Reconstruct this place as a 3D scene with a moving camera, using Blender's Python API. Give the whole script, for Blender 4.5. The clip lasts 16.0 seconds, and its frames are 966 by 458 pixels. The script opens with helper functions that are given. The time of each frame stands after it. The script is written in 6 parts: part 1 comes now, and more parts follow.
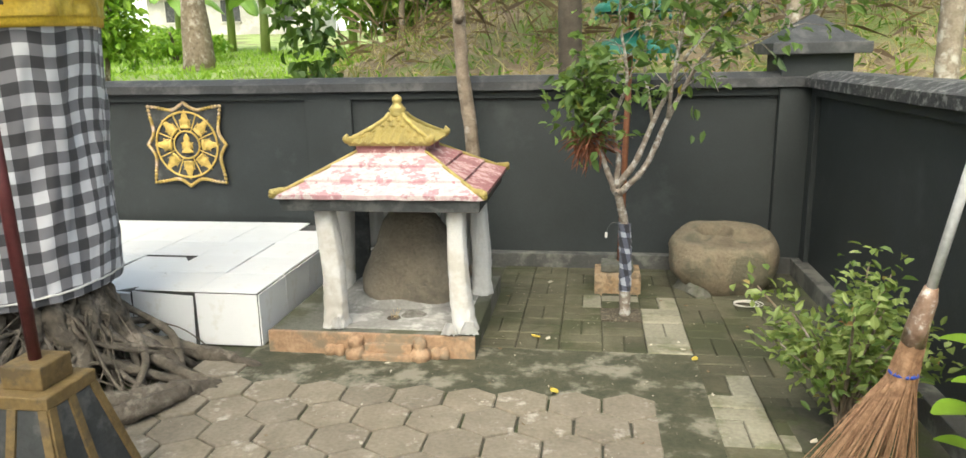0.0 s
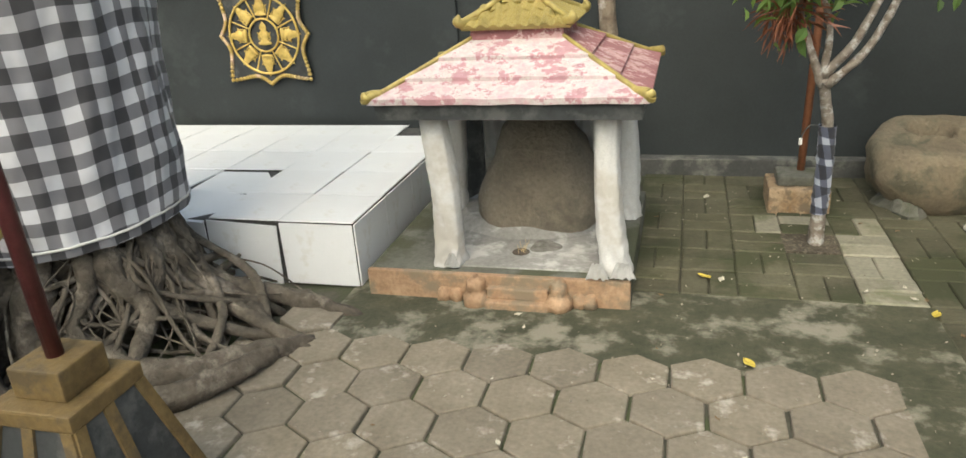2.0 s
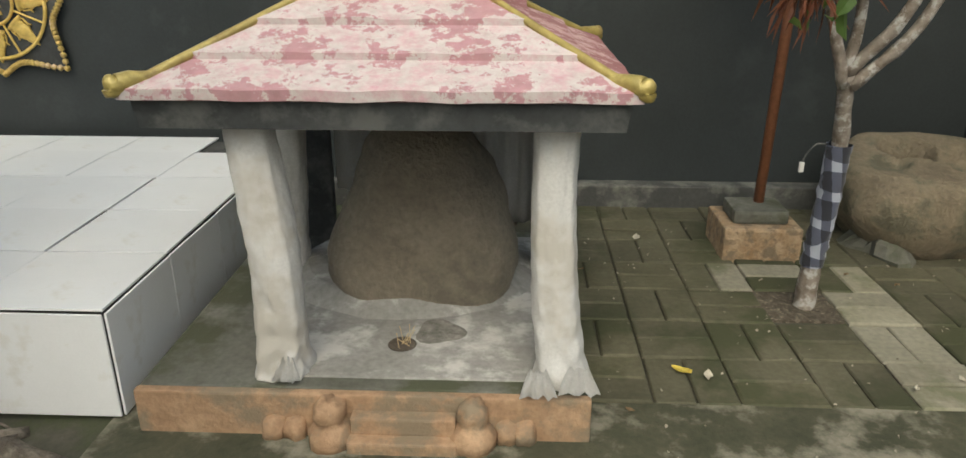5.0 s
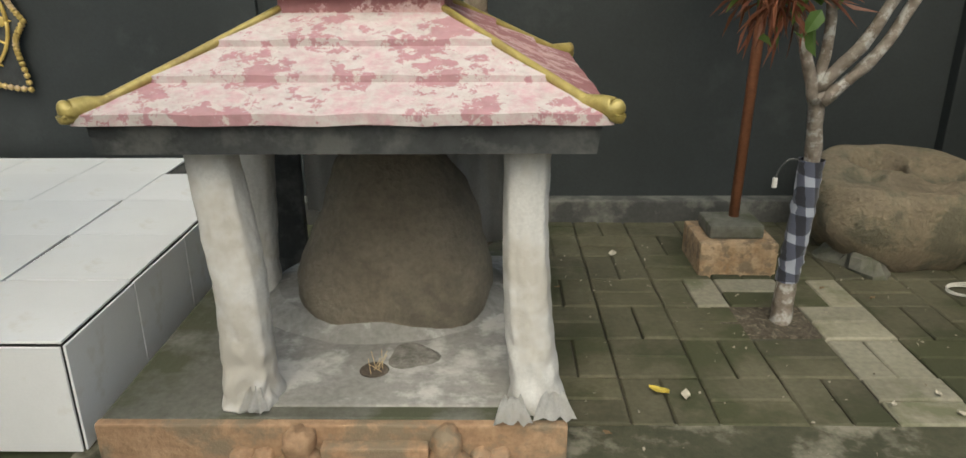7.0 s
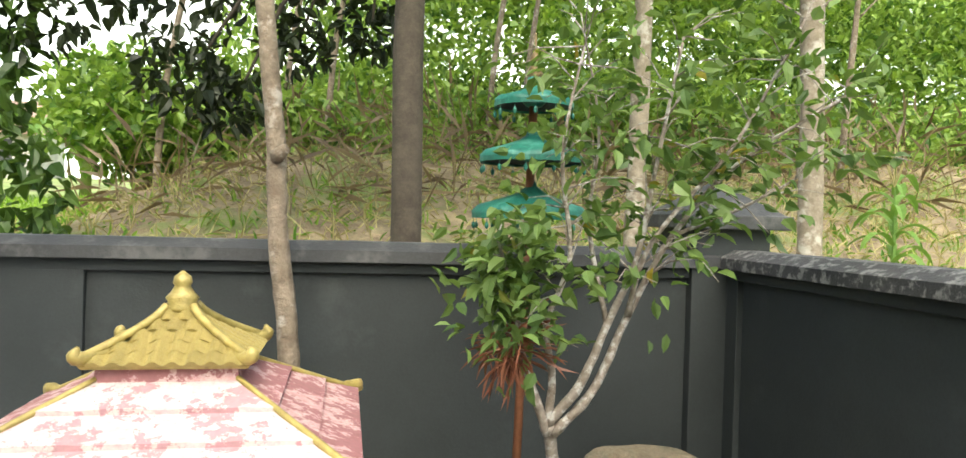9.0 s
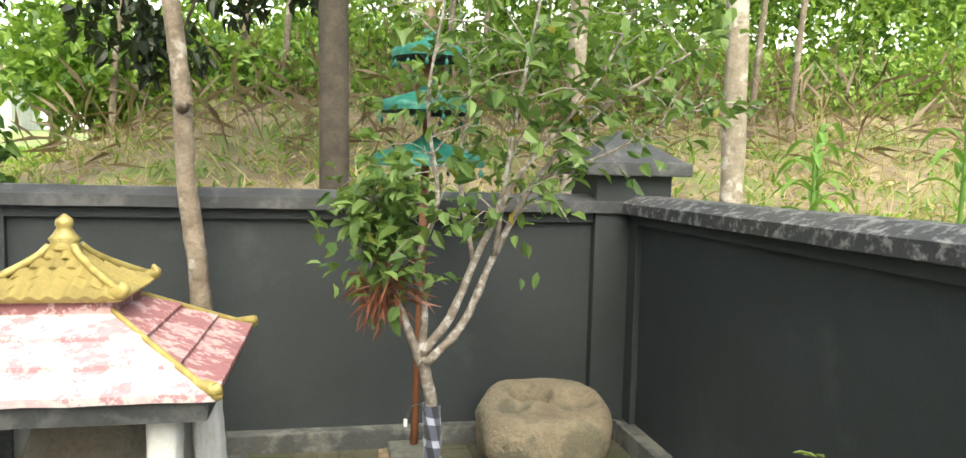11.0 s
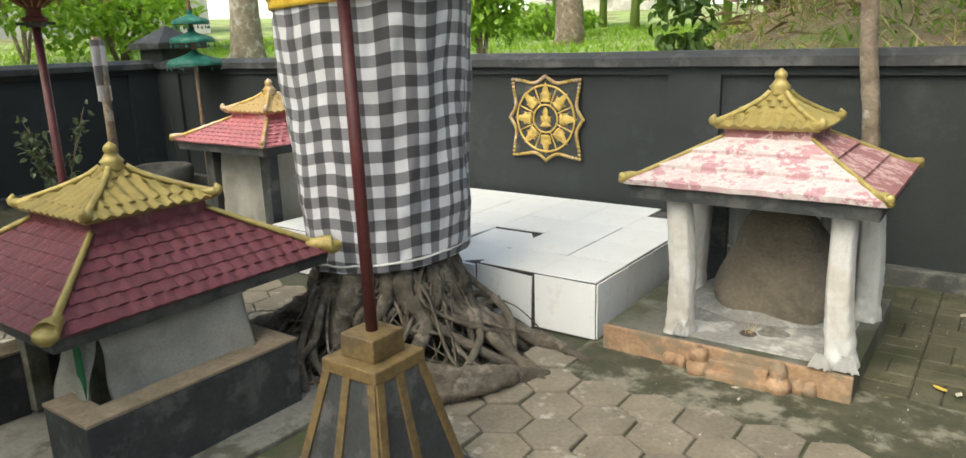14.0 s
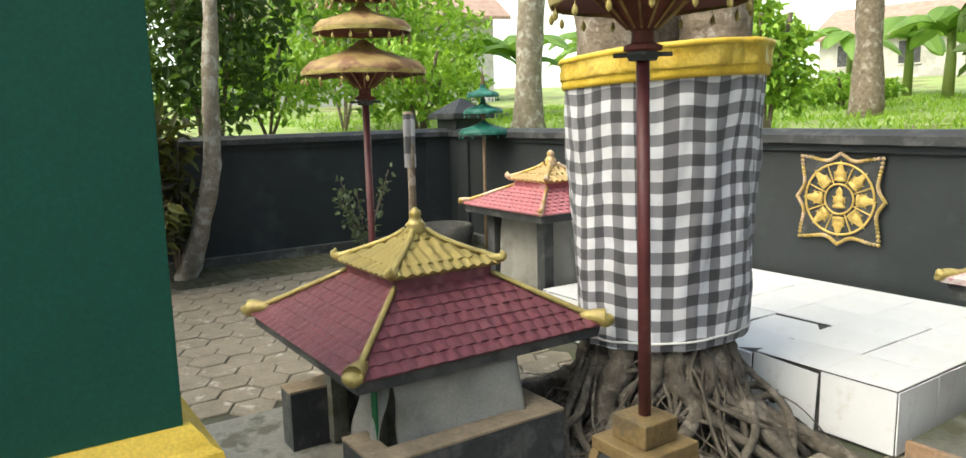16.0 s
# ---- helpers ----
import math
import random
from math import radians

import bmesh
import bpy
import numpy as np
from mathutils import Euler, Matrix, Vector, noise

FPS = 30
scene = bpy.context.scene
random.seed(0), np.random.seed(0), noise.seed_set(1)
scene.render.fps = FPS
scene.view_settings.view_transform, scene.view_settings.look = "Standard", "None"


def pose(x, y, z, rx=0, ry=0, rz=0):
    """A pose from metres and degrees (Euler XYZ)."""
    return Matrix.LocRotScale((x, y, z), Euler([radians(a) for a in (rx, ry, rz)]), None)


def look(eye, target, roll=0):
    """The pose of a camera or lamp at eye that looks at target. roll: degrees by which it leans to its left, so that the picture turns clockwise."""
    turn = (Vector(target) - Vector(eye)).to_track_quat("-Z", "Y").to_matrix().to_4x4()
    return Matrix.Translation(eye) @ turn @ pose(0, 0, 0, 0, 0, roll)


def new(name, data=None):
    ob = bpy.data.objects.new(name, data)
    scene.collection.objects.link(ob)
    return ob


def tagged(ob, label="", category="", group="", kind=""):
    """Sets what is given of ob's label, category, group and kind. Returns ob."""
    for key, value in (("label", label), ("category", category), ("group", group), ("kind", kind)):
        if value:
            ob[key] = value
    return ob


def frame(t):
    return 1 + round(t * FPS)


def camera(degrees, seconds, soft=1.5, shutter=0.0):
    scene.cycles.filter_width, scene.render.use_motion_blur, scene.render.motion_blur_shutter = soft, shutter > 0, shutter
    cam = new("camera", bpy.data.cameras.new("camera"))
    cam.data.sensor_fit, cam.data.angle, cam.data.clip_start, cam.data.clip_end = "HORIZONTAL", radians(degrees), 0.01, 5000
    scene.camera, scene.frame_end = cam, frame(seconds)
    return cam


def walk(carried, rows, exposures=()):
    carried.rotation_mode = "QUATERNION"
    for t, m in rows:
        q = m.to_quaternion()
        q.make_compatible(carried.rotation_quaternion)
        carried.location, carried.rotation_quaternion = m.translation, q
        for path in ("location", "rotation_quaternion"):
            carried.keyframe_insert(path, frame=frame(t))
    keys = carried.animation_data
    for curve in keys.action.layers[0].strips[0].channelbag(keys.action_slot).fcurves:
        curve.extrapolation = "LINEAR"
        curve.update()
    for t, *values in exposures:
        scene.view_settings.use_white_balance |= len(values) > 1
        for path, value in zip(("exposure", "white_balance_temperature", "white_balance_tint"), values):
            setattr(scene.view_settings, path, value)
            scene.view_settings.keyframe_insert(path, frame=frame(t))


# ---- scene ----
cam = camera(66.3, 16.0)
EXPOSURES = [(0.0, 1.05, 6450, 1), (2.0, 0.7, 6450, 1), (4.0, 0.28, 6450, 1), (7.3, 0.2, 6450, 1), (8.0, 0.75, 6450, 1), (9.0, 1.18, 6450, 1), (11.3, 1.4, 6450, 1), (12.0, 1.2, 6450, 1), (12.5, 0.65, 6450, 1), (13.5, 0.65, 6450, 1), (14.5, 0.92, 6450, 1), (16.0, 1.02, 6450, 1)]
PATH = [
    (0, (0.857, 1.966, 1.316), (0.566, 3.892, 0.859), -1.1),
    (0.5, (0.797, 2.057, 1.295), (0.417, 3.933, 0.713), -0.2),
    (1, (0.662, 2.263, 1.298), (0.267, 4.113, 0.649), 0.1),
    (1.5, (0.559, 2.423, 1.248), (0.14, 4.225, 0.488), -1.4),
    (2, (0.511, 2.705, 1.239), (-0.006, 4.487, 0.494), -4.0),
    (2.5, (0.453, 2.936, 1.215), (-0.03, 4.736, 0.488), -2.4),
    (3, (0.31, 3.208, 1.177), (0.049, 5.036, 0.407), -3.3),
    (3.5, (0.192, 3.401, 1.109), (-0.032, 5.26, 0.406), -4.1),
    (4, (0.15, 3.589, 1.036), (-0.174, 5.399, 0.25), -3.5),
    (4.5, (0.161, 3.695, 0.987), (-0.032, 5.53, 0.215), -0.4),
    (4.7, (0.175, 3.699, 0.983), (0.071, 5.559, 0.255), 0.2),
    (6.8, (0.191, 3.736, 0.995), (0.159, 5.602, 0.276), -0.3),
    (7, (0.199, 3.736, 0.993), (0.173, 5.612, 0.299), -0.3),
    (7.3, (0.195, 3.728, 1.034), (0.235, 5.621, 0.391), 0.3),
    (7.5, (0.227, 3.71, 1.048), (0.327, 5.627, 0.488), 0.6),
    (8, (0.243, 3.61, 1.158), (0.39, 5.586, 0.891), -0.6),
    (8.5, (0.284, 3.445, 1.256), (0.523, 5.429, 1.18), 0.6),
    (9, (0.356, 3.359, 1.302), (0.72, 5.326, 1.277), 1.6),
    (9.2, (0.399, 3.331, 1.305), (0.755, 5.298, 1.283), 0.2),
    (11.3, (0.692, 3.116, 1.29), (1.09, 5.07, 1.126), 1.5),
    (11.5, (0.668, 3.109, 1.287), (1.014, 5.074, 1.146), 1.0),
    (12, (0.606, 3.035, 1.287), (0.493, 5.019, 1.061), -0.2),
    (12.5, (0.573, 2.801, 1.283), (0.029, 4.698, 0.957), -2.2),
    (13, (0.617, 2.599, 1.294), (-0.119, 4.425, 0.941), -1.4),
    (13.5, (0.69, 2.467, 1.276), (-0.168, 4.221, 0.842), -1.1),
    (14, (0.707, 2.327, 1.285), (-0.43, 3.896, 0.791), -1.7),
    (14.5, (0.692, 2.291, 1.302), (-0.722, 3.612, 0.795), -1.9),
    (15, (0.675, 2.299, 1.305), (-0.795, 3.56, 0.807), -1.6),
    (15.5, (0.698, 2.277, 1.32), (-0.874, 3.449, 0.927), -2.0),
    (16, (0.665, 2.278, 1.332), (-0.975, 3.381, 1.026), -1.4),
]
walk(cam, [(t, look(eye, target, roll)) for t, eye, target, roll in PATH], EXPOSURES)

# world and sun: bright overcast, soft light from high up
world = bpy.data.worlds.new("world")
scene.world = world
world.use_nodes = True
wn = world.node_tree.nodes
sky = wn.new("ShaderNodeTexSky")
sky.sky_type, sky.sun_disc = "NISHITA", False
sky.sun_elevation, sky.sun_rotation = radians(51), radians(186)
sky.dust_density, sky.air_density = 7.5, 1.0
world.node_tree.links.new(sky.outputs[0], wn["Background"].inputs[0])
wn["Background"].inputs[1].default_value = 0.15
sun = new("sun", bpy.data.lights.new("sun", "SUN"))
sun.data.energy, sun.data.angle, sun.data.color = 0.9, radians(80), (0.98, 1.0, 0.94)
sun.matrix_world = look((0, 0, 10), (0.8, 8.0, 0))


# ---------------------------------------------------------------- materials
def nodes_of(name):
    m = bpy.data.materials.new(name)
    m.use_nodes = True
    return m, m.node_tree.nodes, m.node_tree.links, m.node_tree.nodes["Principled BSDF"]


def ramp(n, l, fac, stops):
    r = n.new("ShaderNodeValToRGB")
    e = r.color_ramp.elements
    while len(e) < len(stops):
        e.new(0.5)
    for el, (p, c) in zip(e, stops):
        el.position, el.color = p, (*c, 1)
    l.new(fac, r.inputs[0])
    return r.outputs[0]


def noise_tex(n, l, scale, detail=6, rough=0.6, vec=None, kind="Object"):
    t = n.new("ShaderNodeTexNoise")
    t.inputs["Scale"].default_value, t.inputs["Detail"].default_value, t.inputs["Roughness"].default_value = scale, detail, rough
    if vec is None:
        vec = n.new("ShaderNodeTexCoord").outputs[kind]
    l.new(vec, t.inputs["Vector"])
    return t.outputs["Fac"]


def mix(n, l, fac, a, b, mode="MIX"):
    m = n.new("ShaderNodeMix")
    m.data_type, m.blend_type = "RGBA", mode
    for sock, v in ((m.inputs[0], fac), (m.inputs[6], a), (m.inputs[7], b)):
        if isinstance(v, (int, float)):
            sock.default_value = v
        elif isinstance(v, tuple):
            sock.default_value = (*v, 1)
        else:
            l.new(v, sock)
    return m.outputs[2]


def surface(name, c1, c2, scale=6.0, rough=0.75, bump=0.3, metal=0.0, stain=None, amount=0.5, sscale=1.5, fine=60.0, vary=0.0, world_space=False, depth=0.01, grain=0.5):
    """A paint, stone or wood with coarse variation, fine grain, stains and relief. vary: how much pieces differ."""
    m, n, l, p = nodes_of(name)
    kind = "Object"
    vec = n.new("ShaderNodeNewGeometry").outputs["Position"] if world_space else None
    f = noise_tex(n, l, scale, vec=vec)
    col = ramp(n, l, f, [(0.32, c1), (0.68, c2)])
    g = noise_tex(n, l, fine, 4, vec=vec)
    col = mix(n, l, grain, col, ramp(n, l, g, [(0.3, (0.5, 0.5, 0.5)), (0.7, (1.08, 1.08, 1.08))]), "MULTIPLY")
    if stain:
        sf = noise_tex(n, l, sscale, 8, 0.65, vec=vec)
        a = 0.62 - 0.3 * amount
        fac = ramp(n, l, sf, [(a, (0, 0, 0)), (a + 0.1, (1, 1, 1))])
        col = mix(n, l, fac, col, stain)
    if vary:
        oi = n.new("ShaderNodeObjectInfo").outputs["Random"]
        col = mix(n, l, vary, col, ramp(n, l, oi, [(0.0, (0.45, 0.45, 0.45)), (0.5, (0.9, 0.9, 0.9)), (1.0, (1.0, 0.98, 0.9))]), "MULTIPLY")
    l.new(col, p.inputs["Base Color"])
    p.inputs["Roughness"].default_value, p.inputs["Metallic"].default_value = rough, metal
    b = n.new("ShaderNodeBump")
    b.inputs["Strength"].default_value, b.inputs["Distance"].default_value = bump, depth
    l.new(mix(n, l, 0.5, f, g), b.inputs["Height"])
    l.new(b.outputs[0], p.inputs["Normal"])
    return m


def peeling(name, under, over, pink, bias, streak=True):
    """Old paint flaking in patches off a coat of another colour."""
    m, n, l, p = nodes_of(name)
    tc = n.new("ShaderNodeTexCoord").outputs["Object"]
    f = noise_tex(n, l, 38, 10, 0.75, vec=tc)
    big = noise_tex(n, l, 9, 4, 0.6, vec=tc)
    add = n.new("ShaderNodeMath")
    add.operation = "ADD"
    l.new(f, add.inputs[0])
    l.new(big, add.inputs[1])
    half = n.new("ShaderNodeMath")
    half.operation = "MULTIPLY"
    half.inputs[1].default_value = 0.5
    l.new(add.outputs[0], half.inputs[0])
    flake = ramp(n, l, half.outputs[0], [(0.465 + bias, (1, 1, 1)), (0.475 + bias, (0, 0, 0))])
    f2 = noise_tex(n, l, 9, 8, 0.75, vec=tc)
    coat = mix(n, l, ramp(n, l, f2, [(0.50, (0, 0, 0)), (0.70, (0.8, 0.8, 0.8))]), over, pink)
    dirt = noise_tex(n, l, 40, 5, 0.6, vec=tc)
    base = mix(n, l, flake, coat, mix(n, l, f2, under, pink))
    base = mix(n, l, 0.4, base, ramp(n, l, dirt, [(0.25, (0.5, 0.46, 0.42)), (0.6, (1, 1, 1))]), "MULTIPLY")
    l.new(base, p.inputs["Base Color"])
    p.inputs["Roughness"].default_value = 0.75
    b = n.new("ShaderNodeBump")
    b.inputs["Strength"].default_value, b.inputs["Distance"].default_value = 0.5, 0.004
    l.new(mix(n, l, 0.4, mix(n, l, 1.0, (1, 1, 1), flake, "SUBTRACT"), dirt), b.inputs["Height"])
    l.new(b.outputs[0], p.inputs["Normal"])
    return m


def checked(name, cell, pale=(0.62, 0.63, 0.67), mid=(0.20, 0.20, 0.22), dark=(0.05, 0.05, 0.056)):
    """Woven cloth in white, grey and black squares, by the mesh's own cloth coordinates."""
    m, n, l, p = nodes_of(name)
    uv = n.new("ShaderNodeSeparateXYZ")
    l.new(n.new("ShaderNodeTexCoord").outputs["UV"], uv.inputs[0])
    steps = []
    for axis in (0, 1):
        w = n.new("ShaderNodeMath")
        w.operation = "WRAP"
        l.new(uv.outputs[axis], w.inputs[0])
        w.inputs[1].default_value, w.inputs[2].default_value = cell * 2, 0.0
        g = n.new("ShaderNodeMath")
        g.operation = "GREATER_THAN"
        l.new(w.outputs[0], g.inputs[0])
        g.inputs[1].default_value = cell
        steps.append(g.outputs[0])
    s = n.new("ShaderNodeMath")
    s.operation = "ADD"
    l.new(steps[0], s.inputs[0])
    l.new(steps[1], s.inputs[1])
    h = n.new("ShaderNodeMath")
    h.operation = "MULTIPLY"
    l.new(s.outputs[0], h.inputs[0])
    h.inputs[1].default_value = 0.5
    col = ramp(n, l, h.outputs[0], [(0.0, pale), (0.5, mid), (1.0, dark)])
    dirt = noise_tex(n, l, 7, 6, 0.6)
    col = mix(n, l, 0.5, col, ramp(n, l, dirt, [(0.3, (0.72, 0.7, 0.66)), (0.6, (1, 1, 1))]), "MULTIPLY")
    l.new(col, p.inputs["Base Color"])
    p.inputs["Roughness"].default_value = 0.85
    p.inputs["Sheen Weight"].default_value = 0.15
    b = n.new("ShaderNodeBump")
    b.inputs["Strength"].default_value, b.inputs["Distance"].default_value = 0.25, 0.003
    l.new(noise_tex(n, l, 300, 3), b.inputs["Height"])
    l.new(b.outputs[0], p.inputs["Normal"])
    return m


def leaf_mat(name, c1, c2, c3=None):
    """Leaves that differ one from the next, with light passing through."""
    m, n, l, p = nodes_of(name)
    r = n.new("ShaderNodeNewGeometry").outputs["Random Per Island"]
    stops = [(0.0, c1), (0.6, c2)] + ([(0.97, c2), (1.0, c3)] if c3 else [(1.0, c2)])
    col = ramp(n, l, r, stops)
    col = mix(n, l, 0.3, col, ramp(n, l, noise_tex(n, l, 25, 3), [(0.3, (0.6, 0.6, 0.6)), (0.7, (1, 1, 1))]), "MULTIPLY")
    l.new(col, p.inputs["Base Color"])
    p.inputs["Roughness"].default_value = 0.45
    tr = n.new("ShaderNodeBsdfTranslucent")
    l.new(mix(n, l, 1.0, col, (1.0, 1.0, 0.55), "MULTIPLY"), tr.inputs[0])
    mx = n.new("ShaderNodeMixShader")
    mx.inputs[0].default_value = 0.45
    l.new(p.outputs[0], mx.inputs[1])
    l.new(tr.outputs[0], mx.inputs[2])
    l.new(mx.outputs[0], n["Material Output"].inputs[0])
    return m


BLACK = surface("black_wall_paint", (0.019, 0.024, 0.025), (0.028, 0.034, 0.036), 2.5, 0.7, 0.25, stain=(0.036, 0.042, 0.043), amount=0.2, sscale=2.2, fine=90, grain=0.3)
CAP = surface("weathered_black_coping", (0.028, 0.03, 0.033), (0.05, 0.052, 0.055), 4, 0.6, 0.4, stain=(0.085, 0.085, 0.085), amount=0.35, sscale=5, fine=70)
CAPWORN = surface("peeling_black_coping", (0.035, 0.036, 0.04), (0.06, 0.06, 0.062), 4, 0.65, 0.6, stain=(0.20, 0.198, 0.195), amount=0.38, sscale=22, fine=70)
LEDGE = surface("grey_painted_ledge", (0.05, 0.052, 0.05), (0.10, 0.10, 0.095), 4, 0.7, 0.4, stain=(0.17, 0.17, 0.15), amount=0.4, sscale=5)
TILE = surface("white_glazed_tile", (0.76, 0.77, 0.78), (0.82, 0.83, 0.84), 3, 0.3, 0.05, stain=(0.70, 0.69, 0.66), amount=0.15, sscale=6, fine=200, grain=0.06)
GROUT = surface("dark_grout", (0.035, 0.035, 0.035), (0.09, 0.09, 0.085), 14, 0.9, 0.5)
FASCIA = surface("black_fascia_paint", (0.028, 0.032, 0.034), (0.050, 0.054, 0.056), 6, 0.7, 0.4, stain=(0.085, 0.088, 0.085), amount=0.4, sscale=7)
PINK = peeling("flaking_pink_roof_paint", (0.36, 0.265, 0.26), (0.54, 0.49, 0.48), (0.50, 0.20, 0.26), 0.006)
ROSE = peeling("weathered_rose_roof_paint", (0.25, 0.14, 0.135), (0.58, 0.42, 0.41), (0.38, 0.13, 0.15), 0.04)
GOLD = surface("gold_paint", (0.33, 0.26, 0.075), (0.53, 0.43, 0.15), 18, 0.42, 0.6, 0.2, stain=(0.27, 0.20, 0.07), amount=0.25, sscale=9, vary=0.35)
GOLDWORN = surface("worn_gold_paint", (0.40, 0.27, 0.07), (0.62, 0.46, 0.14), 14, 0.5, 0.5, 0.25, stain=(0.60, 0.45, 0.33), amount=0.45, sscale=9)
GOLDDIRTY = surface("dirty_gold_paint", (0.13, 0.09, 0.04), (0.29, 0.20, 0.08), 10, 0.6, 0.6, 0.2, stain=(0.12, 0.09, 0.05), amount=0.4, sscale=10, vary=0.3)
MAROON = surface("maroon_roof_paint", (0.12, 0.022, 0.036), (0.20, 0.045, 0.068), 12, 0.3, 0.7, stain=(0.26, 0.12, 0.13), amount=0.35, sscale=14, vary=0.35)
CRIMSON = surface("faded_crimson_roof_paint", (0.42, 0.09, 0.12), (0.55, 0.20, 0.23), 9, 0.5, 0.4, stain=(0.62, 0.42, 0.42), amount=0.3, sscale=8, vary=0.3)
REDPOLE = surface("maroon_pole_paint", (0.07, 0.014, 0.016), (0.11, 0.026, 0.028), 12, 0.5, 0.3)
LINEN = surface("old_white_cotton", (0.50, 0.50, 0.49), (0.62, 0.615, 0.60), 5, 0.9, 0.35, stain=(0.45, 0.43, 0.39), amount=0.3, sscale=5, fine=160, depth=0.004, grain=0.25)
LINENGREY = surface("grimy_white_cotton", (0.54, 0.53, 0.48), (0.66, 0.65, 0.59), 5, 0.9, 0.35, stain=(0.42, 0.41, 0.36), amount=0.25, sscale=4, fine=160)
YELLOW = surface("yellow_satin", (0.62, 0.42, 0.035), (0.78, 0.56, 0.08), 5, 0.4, 0.2, fine=120)
GREENRAG = surface("green_ribbon", (0.01, 0.12, 0.035), (0.02, 0.18, 0.06), 6, 0.7, 0.2)
CHECK = checked("black_and_white_checked_cloth", 0.0445)
CHECKSMALL = checked("small_checked_cloth", 0.042, (0.38, 0.41, 0.50), (0.085, 0.095, 0.14), (0.022, 0.024, 0.036))
CEMENT = surface("mossy_cement", (0.10, 0.10, 0.08), (0.19, 0.185, 0.16), 5, 0.85, 0.5, stain=(0.07, 0.075, 0.045), amount=0.5, sscale=4)
CEMENTPALE = surface("pale_cement_floor", (0.24, 0.235, 0.22), (0.36, 0.35, 0.33), 6, 0.85, 0.5, stain=(0.50, 0.49, 0.47), amount=0.35, sscale=7)
ORANGE = surface("worn_orange_plaster", (0.31, 0.19, 0.11), (0.45, 0.30, 0.185), 12, 0.85, 0.9, stain=(0.22, 0.17, 0.115), amount=0.45, sscale=9)
ROCK = surface("brown_boulder", (0.165, 0.14, 0.105), (0.27, 0.235, 0.18), 4, 0.9, 0.7, stain=(0.125, 0.11, 0.085), amount=0.3, sscale=3, depth=0.03)
TROUGHSTONE = surface("weathered_trough_stone", (0.17, 0.138, 0.095), (0.31, 0.255, 0.175), 5, 0.9, 0.8, stain=(0.12, 0.11, 0.075), amount=0.5, sscale=5, depth=0.03)
GREENWALL = surface("dark_green_pillar_paint", (0.0008, 0.068, 0.042), (0.0012, 0.085, 0.053), 2, 0.75, 0.12, fine=90)
BARK = surface("grey_brown_bark", (0.15, 0.112, 0.078), (0.30, 0.245, 0.185), 16, 0.95, 1.0, stain=(0.40, 0.36, 0.31), amount=0.25, sscale=9, depth=0.02)
BARKDARK = surface("dark_bark", (0.055, 0.045, 0.035), (0.13, 0.105, 0.08), 12, 0.95, 0.9, stain=(0.17, 0.15, 0.12), amount=0.3, sscale=6, depth=0.02)
LICHEN = surface("lichen_white_bark", (0.16, 0.125, 0.095), (0.34, 0.30, 0.26), 26, 0.9, 0.8, stain=(0.42, 0.405, 0.38), amount=0.38, sscale=30)
ROOTS = surface("dusty_root_bark", (0.062, 0.052, 0.040), (0.165, 0.14, 0.108), 12, 0.95, 1.0, stain=(0.22, 0.19, 0.155), amount=0.3, sscale=8, depth=0.02)
TEAL = surface("teal_umbrella_cloth", (0.010, 0.105, 0.075), (0.022, 0.18, 0.13), 12, 0.5, 0.3, stain=(0.07, 0.23, 0.18), amount=0.3, sscale=12)
TERRACOTTA = surface("brown_pole_paint", (0.22, 0.085, 0.04), (0.30, 0.12, 0.06), 8, 0.6, 0.3)


# ---------------------------------------------------------------- builders
def thing(name, at=(0, 0, 0), label="", category="", group="", rz=0.0, kind=""):
    ob = new(name)
    ob.matrix_basis = pose(*at, 0, 0, rz)
    ob.empty_display_size = 0.1
    return tagged(ob, label, category, group, kind)


def part(name, bm, material, parent=None, label="", smooth=False):
    me = bpy.data.meshes.new(name)
    bm.normal_update()
    bm.to_mesh(me)
    bm.free()
    me.materials.append(material)
    if smooth:
        for f in me.polygons:
            f.use_smooth = True
    ob = new(name, me)
    ob.parent = parent
    return tagged(ob, label)


def piece(name, mesh, parent, m):
    ob = new(name, mesh)
    ob.parent = parent
    ob.matrix_basis = m
    return ob


def mesh_of(name, bm, material, smooth=False):
    me = bpy.data.meshes.new(name)
    bm.normal_update()
    bm.to_mesh(me)
    bm.free()
    me.materials.append(material)
    if smooth:
        for f in me.polygons:
            f.use_smooth = True
    return me


def box(x0, x1, y0, y1, z0, z1, bevel=0.004, bm=None, rot=0.0):
    own = bm is None
    b = bmesh.new()
    bmesh.ops.create_cube(b, size=1)
    bmesh.ops.scale(b, vec=(x1 - x0, y1 - y0, z1 - z0), verts=b.verts)
    if rot:
        bmesh.ops.rotate(b, matrix=Matrix.Rotation(rot, 3, "Z"), verts=b.verts)
    bmesh.ops.translate(b, vec=((x0 + x1) / 2, (y0 + y1) / 2, (z0 + z1) / 2), verts=b.verts)
    if bevel:
        bmesh.ops.bevel(b, geom=b.edges[:], offset=bevel, segments=2, affect="EDGES", profile=0.6)
    if own:
        return b
    join(bm, b)
    return bm


